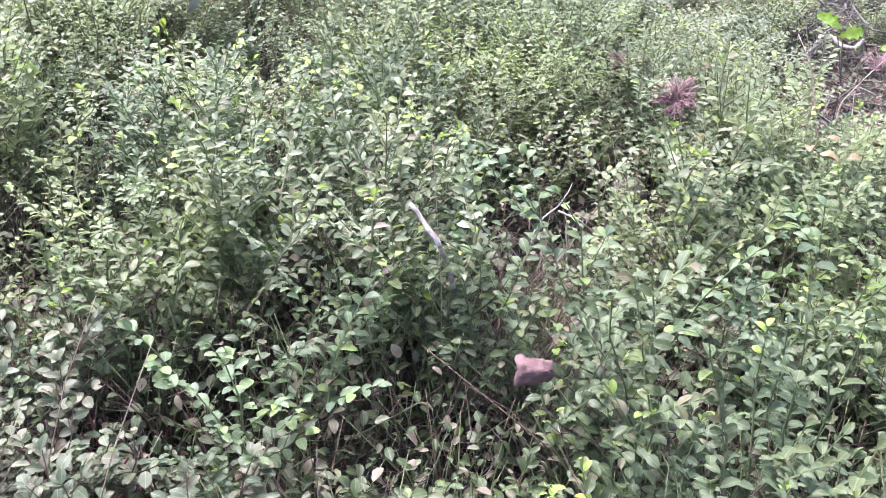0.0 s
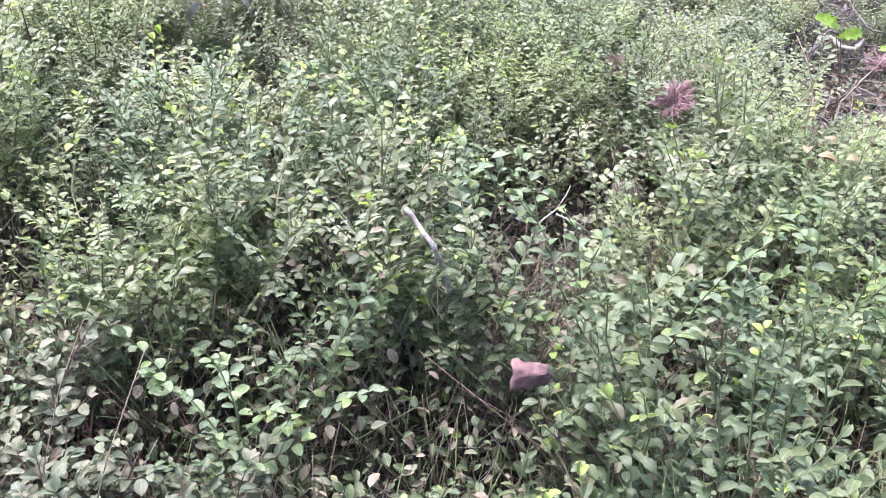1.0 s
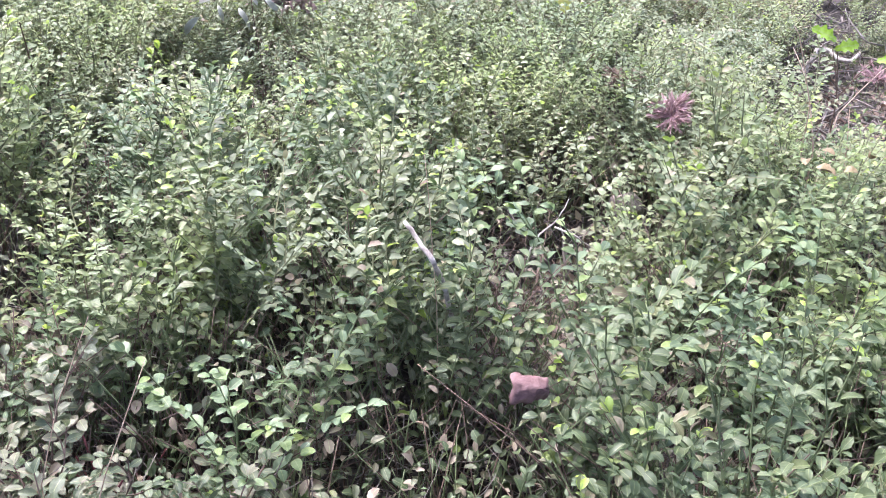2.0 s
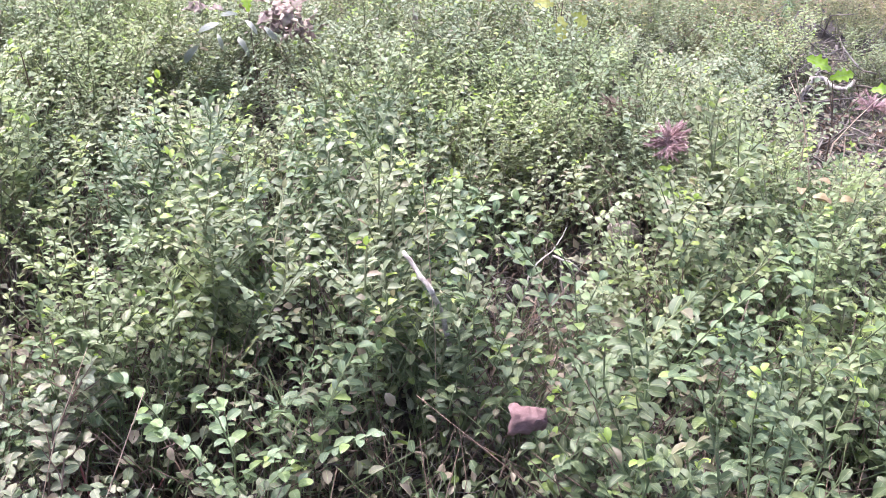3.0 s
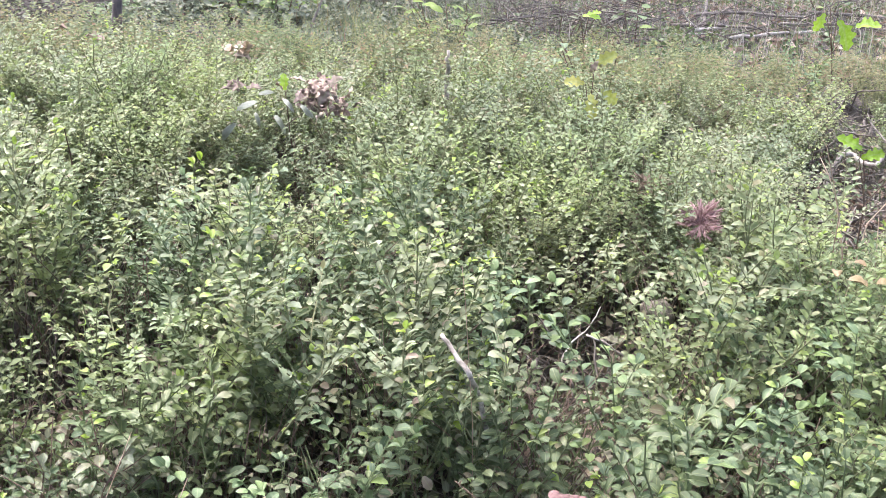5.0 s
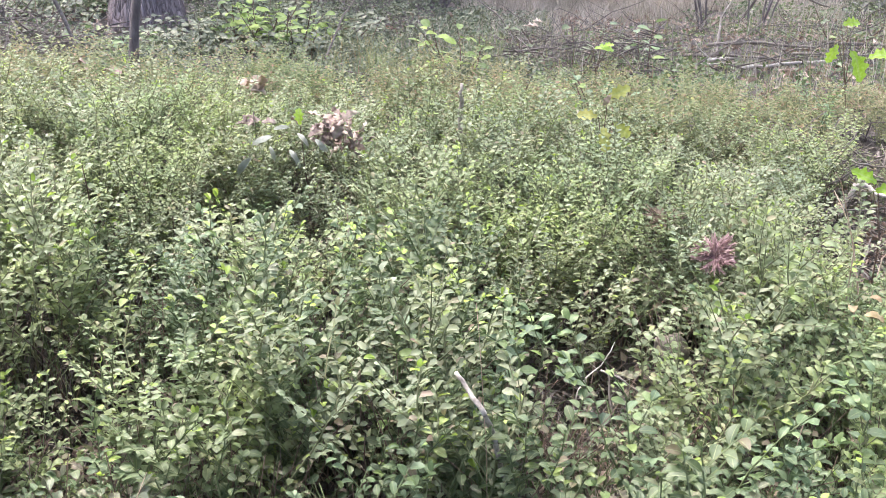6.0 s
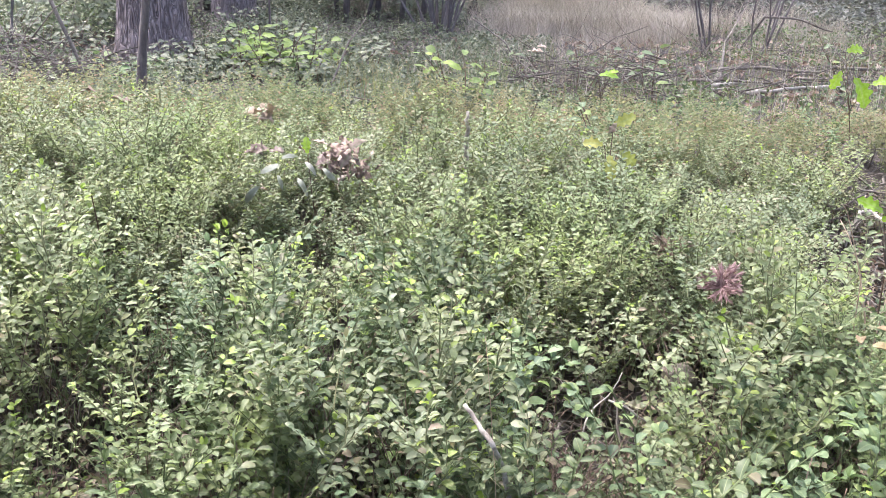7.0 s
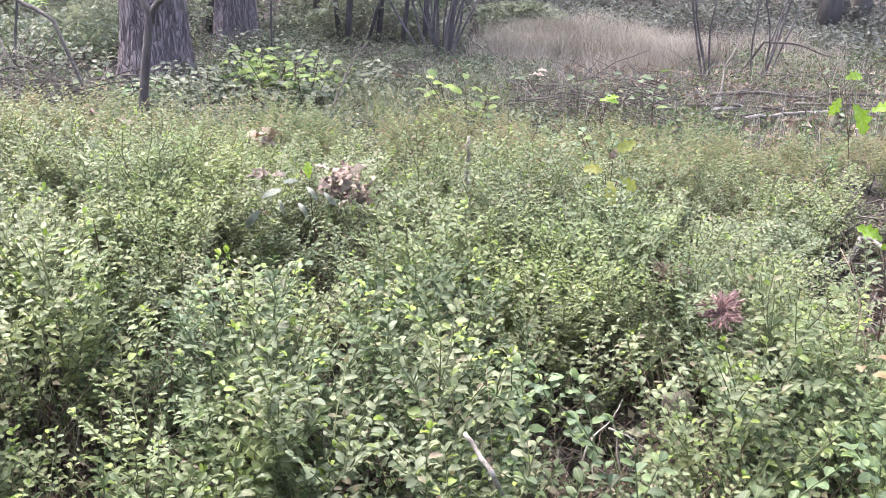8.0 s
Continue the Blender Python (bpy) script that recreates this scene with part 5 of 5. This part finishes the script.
def bark_scrap():
    """A broken, bent scrap of bark with torn edges."""
    n, k = 14, 9
    verts, faces = [], []
    for i in range(n + 1):
        for j in range(k + 1):
            u, v = i / n - 0.5, j / k - 0.5
            tear = 1 + 0.16 * noise.noise(Vector((u * 1.5, v * 11, 2)))
            x = 0.046 * u * tear
            z = 0.030 * v * (1 + 0.28 * noise.noise(Vector((u * 4, 3, 1))) - 0.08 * u) + 0.004 * (1 if u > 0.1 and v < 0 else 0)
            verts.append((x, -0.016 * math.cos(2.6 * v) - 0.008 * math.cos(3 * u) + 0.004 * noise.noise(Vector((u * 9, v * 9, 5))) - 0.005 * abs(noise.noise(Vector((u * 2, v * 7, 9)))), z))
    for i in range(n):
        for j in range(k):
            a = i * (k + 1) + j
            faces.append((a, a + k + 1, a + k + 2, a + 1))
    ob = mesh_object("bark_scrap", verts, faces, M_PINKBARK, None, True)
    ob.matrix_basis = pose(0.114, 0.920, 0.249, -34, 8, 8) @ Matrix.Diagonal((0.85, 0.95, 0.95, 1))
    th = ob.modifiers.new("thick", "SOLIDIFY")
    th.thickness = 0.004
    tagged(ob, "pinkish brown scrap of pine bark caught between bilberry stems", "bark")


bark_scrap()


def stalk(points, r, label, name="grass_stalk"):
    top = Vector(points[0])
    b = Build()
    b.tube([Vector(p) - top for p in points], taper(len(points), r, r * 0.4), 4)
    ob = b.ob(name, M_TAN, True)
    ob.matrix_basis = Matrix.Translation(top)
    tagged(ob, label, "grass", "grass stalks")


stalk([on(0.60, 1.56), (0.585, 1.55, 0.34), (0.57, 1.56, 0.39), (0.545, 1.55, 0.45), (0.53, 1.54, 0.468)], 0.0012, "pale dry grass stalk rising from the bilberry")
stalk([on(-0.31, 0.80), (-0.296, 0.785, 0.16), (-0.275, 0.79, 0.23), (-0.232, 0.813, 0.345)], 0.0011, "pale dry grass stalk leaning over brown stems")
stalk([on(-0.36, 0.82), (-0.35, 0.82, 0.19), (-0.33, 0.84, 0.27), (-0.30, 0.87, 0.35)], 0.0009, "pale dry grass stalk leaning over brown stems")
stalk([on(0.03, 1.07), (0.02, 1.07, 0.25), (0.005, 1.08, 0.40), (0.0, 1.08, 0.44)], 0.0007, "thin dry grass stalk between bilberry plants")
stalk([on(0.70, 1.6), (0.68, 1.6, 0.25), (0.66, 1.58, 0.33)], 0.0014, "pale dry grass stalk rising from the bilberry")
stalk([on(0.645, 1.63), (0.642, 1.64, 0.234), (0.635, 1.66, 0.281), (0.628, 1.68, 0.319), (0.616, 1.70, 0.355), (0.602, 1.72, 0.382)], 0.0016, "pale dry grass stalk bending over brown litter")
stalk([on(0.61, 1.545), (0.635, 1.56, 0.325), (0.669, 1.58, 0.357), (0.703, 1.60, 0.384), (0.74, 1.62, 0.40)], 0.0012, "pale dry grass stalk bending over brown litter")


# ---- grasses and undergrowth beyond ----
def blades(name, boxes, count, seed, low, high, width, material, label, keep=None, loose=0.5):
    rng = random.Random(seed)
    h = Heap()
    for k in range(count):
        x0, x1, y0, y1 = rng.choice(boxes)
        x, y = rng.uniform(x0, x1), rng.uniform(y0, y1)
        if keep and not keep(x, y):
            continue
        a, ln = rng.uniform(0, 6.28), rng.uniform(low, high) * (1 + 0.7 * noise.noise(Vector((x * 1.9, y * 1.9, seed))))
        o = Vector((math.cos(a), math.sin(a), 0))
        side = Vector((-o.y, o.x, 0)) * width * rng.uniform(0.6, 1.3)
        p = Vector((x, y, land(x, y) - 0.01))
        b = p + o * ln * loose * 0.3 + Vector((0, 0, ln * 0.62))
        c = p + o * ln * rng.uniform(0.5, 1.2) * loose + Vector((0, 0, ln * rng.uniform(0.8, 1.0)))
        h.put((np.array([p - side, p + side, b - side * 0.7, b + side * 0.7, c]), np.array([(0, 1, 3), (0, 3, 2), (2, 3, 4)]), np.array([(0.2, 0), (0.8, 0), (0.8, 0.6), (0.2, 0), (0.8, 0.6), (0.2, 0.6), (0.2, 0.6), (0.8, 0.6), (0.5, 1)])), Matrix())
    return h.ob(name, material, label, "grass")


blades("pale_grass", ((-0.15, 1.5, 6.4, 7.7), (0.0, 1.4, 6.8, 7.7), (0.1, 1.2, 7.0, 8.0), (1.4, 2.6, 6.6, 8.0), (-1.7, -0.2, 7.9, 9.2)), 24000, 240, 0.10, 0.26, 0.0018, M_STRAW, "pale straw-coloured dry grass on the open clearing", lambda x, y: noise.noise(Vector((x * 1.7, y * 1.7, 6.0))) > -0.15 - 0.25 * (y > 6.9) + 0.45 * (x > 1.5), 0.9)
blades("green_grass", ((1.4, 2.4, 2.7, 3.6), (-0.7, 0.1, 3.4, 4.6), (0.2, 2.4, 3.3, 5.4)), 2600, 241, 0.10, 0.20, 0.0013, M_FAR, "thin green grass among the undergrowth")
blades("dry_grass", ((0.8, 2.4, 3.4, 5.2), (-0.4, 0.8, 3.8, 5.4), (0.0, 2.6, 5.2, 6.6)), 1900, 242, 0.08, 0.22, 0.0014, M_STRAW, "thin dry grass over the forest litter")


def leaf_mass(name, boxes, count, seed, low, high, material, label, lumpy=3.0):
    rng = random.Random(seed)
    h = Heap()
    while count > 0:
        x0, x1, y0, y1, top = rng.choice(boxes)
        x, y = rng.uniform(x0, x1), rng.uniform(y0, y1)
        t = top * (0.55 + 0.6 * noise.noise(Vector((x * lumpy, y * lumpy, seed))))
        count -= 1
        if t < 0.02:
            continue
        h.put(TINY_T[rng.randrange(3)], leaf_pose((x, y, land(x, y) + t * rng.random() ** 0.6), (rng.gauss(0, 1), rng.gauss(0, 1), rng.gauss(0.1, 0.5)), (rng.gauss(0, 0.5), rng.gauss(0, 0.5), 1), rng.uniform(low, high)))
    return h.ob(name, material, label, "undergrowth")


# Dark leaves here also stand for the shade lying under the bushes.
leaf_mass("dark_undergrowth", ((-2.6, -0.4, 3.0, 3.7, 0.12), (-1.6, 0.4, 3.2, 3.8, 0.12), (-2.6, -0.5, 3.5, 4.5, 0.14), (-0.7, 0.2, 3.5, 4.6, 0.12), (-0.9, 0.1, 3.6, 5.0, 0.13), (-1.0, 0.0, 5.0, 6.3, 0.18), (-0.15, 0.35, 5.1, 6.0, 0.2), (-1.0, 0.1, 4.4, 5.2, 0.14), (-1.6, -0.9, 5.0, 6.2, 0.2), (-1.7, 0.0, 6.2, 7.5, 0.16), (-1.75, -1.2, 5.6, 7.4, 0.26)), 41000, 250, 0.012, 0.028, M_DARK, "dark green low undergrowth, the shade of bushes partly put into its colour")
leaf_mass("mixed_undergrowth", ((-2.9, -1.9, 3.6, 4.5, 0.16), (-3.2, -2.1, 4.4, 6.0, 0.34), (1.2, 3.2, 4.6, 6.5, 0.12), (0.1, 0.9, 3.6, 5.0, 0.10), (0.4, 2.4, 3.4, 5.6, 0.09), (0.4, 2.4, 3.4, 4.4, 0.07), (1.6, 3.4, 6.4, 7.6, 0.2)), 13000, 251, 0.014, 0.034, M_LEAF, "mixed low green undergrowth on the forest floor")
leaf_mass("far_undergrowth", ((-0.4, 5.5, 8.5, 9.6, 0.42), (-0.4, 6.5, 9.4, 11.0, 0.7), (0, 9, 11, 13.5, 1.1), (-6, 0, 9.5, 13.0, 0.9), (2.4, 5.5, 7.0, 9.0, 0.3)), 30000, 252, 0.03, 0.065, M_HAZE, "leafy undergrowth at the far edge of the clearing, greyed with painted haze", 1.2)
leaf_mass("leafy_thicket", ((-6, -0.6, 9.0, 12, 1.2), (-4.5, -1.2, 8.0, 9.2, 0.8), (-1.5, -0.4, 8.2, 10, 0.7), (-4.0, -2.0, 6.6, 8.0, 0.7), (-3.4, -2.2, 5.5, 6.6, 0.5), (-0.1, 0.6, 8.0, 8.6, 0.35), (-1.7, -0.2, 7.5, 8.6, 0.45)), 26000, 253, 0.03, 0.065, M_BACK, "thicket between the trunks behind the clearing, haze painted into its pale green", 1.6)

# unseen young trees added behind and beside the camera to shade nearest plants
for x, y, h, sd in ((-0.85, 0.22, 3.2, 401), (-0.7, -0.4, 3.0, 402), (-0.1, -0.7, 3.2, 403), (0.6, -0.45, 3.0, 404), (0.85, 0.18, 3.2, 405), (0.64, 0.40, 3.4, 407), (0.72, 0.70, 2.8, 409), (0.92, 0.86, 3.0, 410), (-0.64, 0.44, 3.4, 408)):
    thin_tree("young_tree", x, y, h, 0.018, sd, "leafy young tree added out of view to shade the bilberry patch", "tree", (0, 0), 22, 115, M_DARK, "young trees", 0.095, 0.04, 0.42)

# the far wood
rng = random.Random(61)
far_tree = thin_tree("forest_tree", 0, 13.5, 9.0, 0.13, 300, "straight trunk in the wood beyond the clearing, haze painted into its bark", "tree", (0, 0), 14, 60, M_HAZE, "forest trees", 0.09, 0.02, 0.2, M_FARBARK)
for k in range(62):
    x = -7.5 + 17.5 * (k + rng.random()) / 62
    y = rng.uniform(9.8, 16)
    w = rng.uniform(0.35, 1.0)
    copy_thing(far_tree, pose(x, y, land(x, y) - 0.05, rng.gauss(0, 1.5), rng.gauss(0, 1.5), rng.uniform(0, 360)) @ Matrix.Diagonal((w, w, rng.uniform(0.9, 1.2), 1)))
# the first four are added to cast shade over the left-hand bushes
for x, y, w in ((-3.7, 7.2, 1.2), (-2.9, 8.9, 1.1), (-4.6, 7.6, 1.3), (-3.9, 9.6, 1.2), (-0.28, 9.0, 0.85), (3.05, 9.3, 0.9), (3.45, 9.6, 0.7)):
    copy_thing(far_tree, pose(x, y, land(x, y) - 0.05, 0, 0, rng.uniform(0, 360)) @ Matrix.Diagonal((w, w, 0.6, 1)))
far_heap = Heap()
for k in range(16000):
    a = rng.uniform(0, 6.28)
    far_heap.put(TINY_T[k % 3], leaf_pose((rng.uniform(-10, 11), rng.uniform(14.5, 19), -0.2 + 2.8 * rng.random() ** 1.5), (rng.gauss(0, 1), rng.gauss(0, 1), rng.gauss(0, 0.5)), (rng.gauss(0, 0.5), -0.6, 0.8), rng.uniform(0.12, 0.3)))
far_heap.ob("far_wood", M_HAZE, "leafy wood closing the distance, greyed with painted haze", "woods")
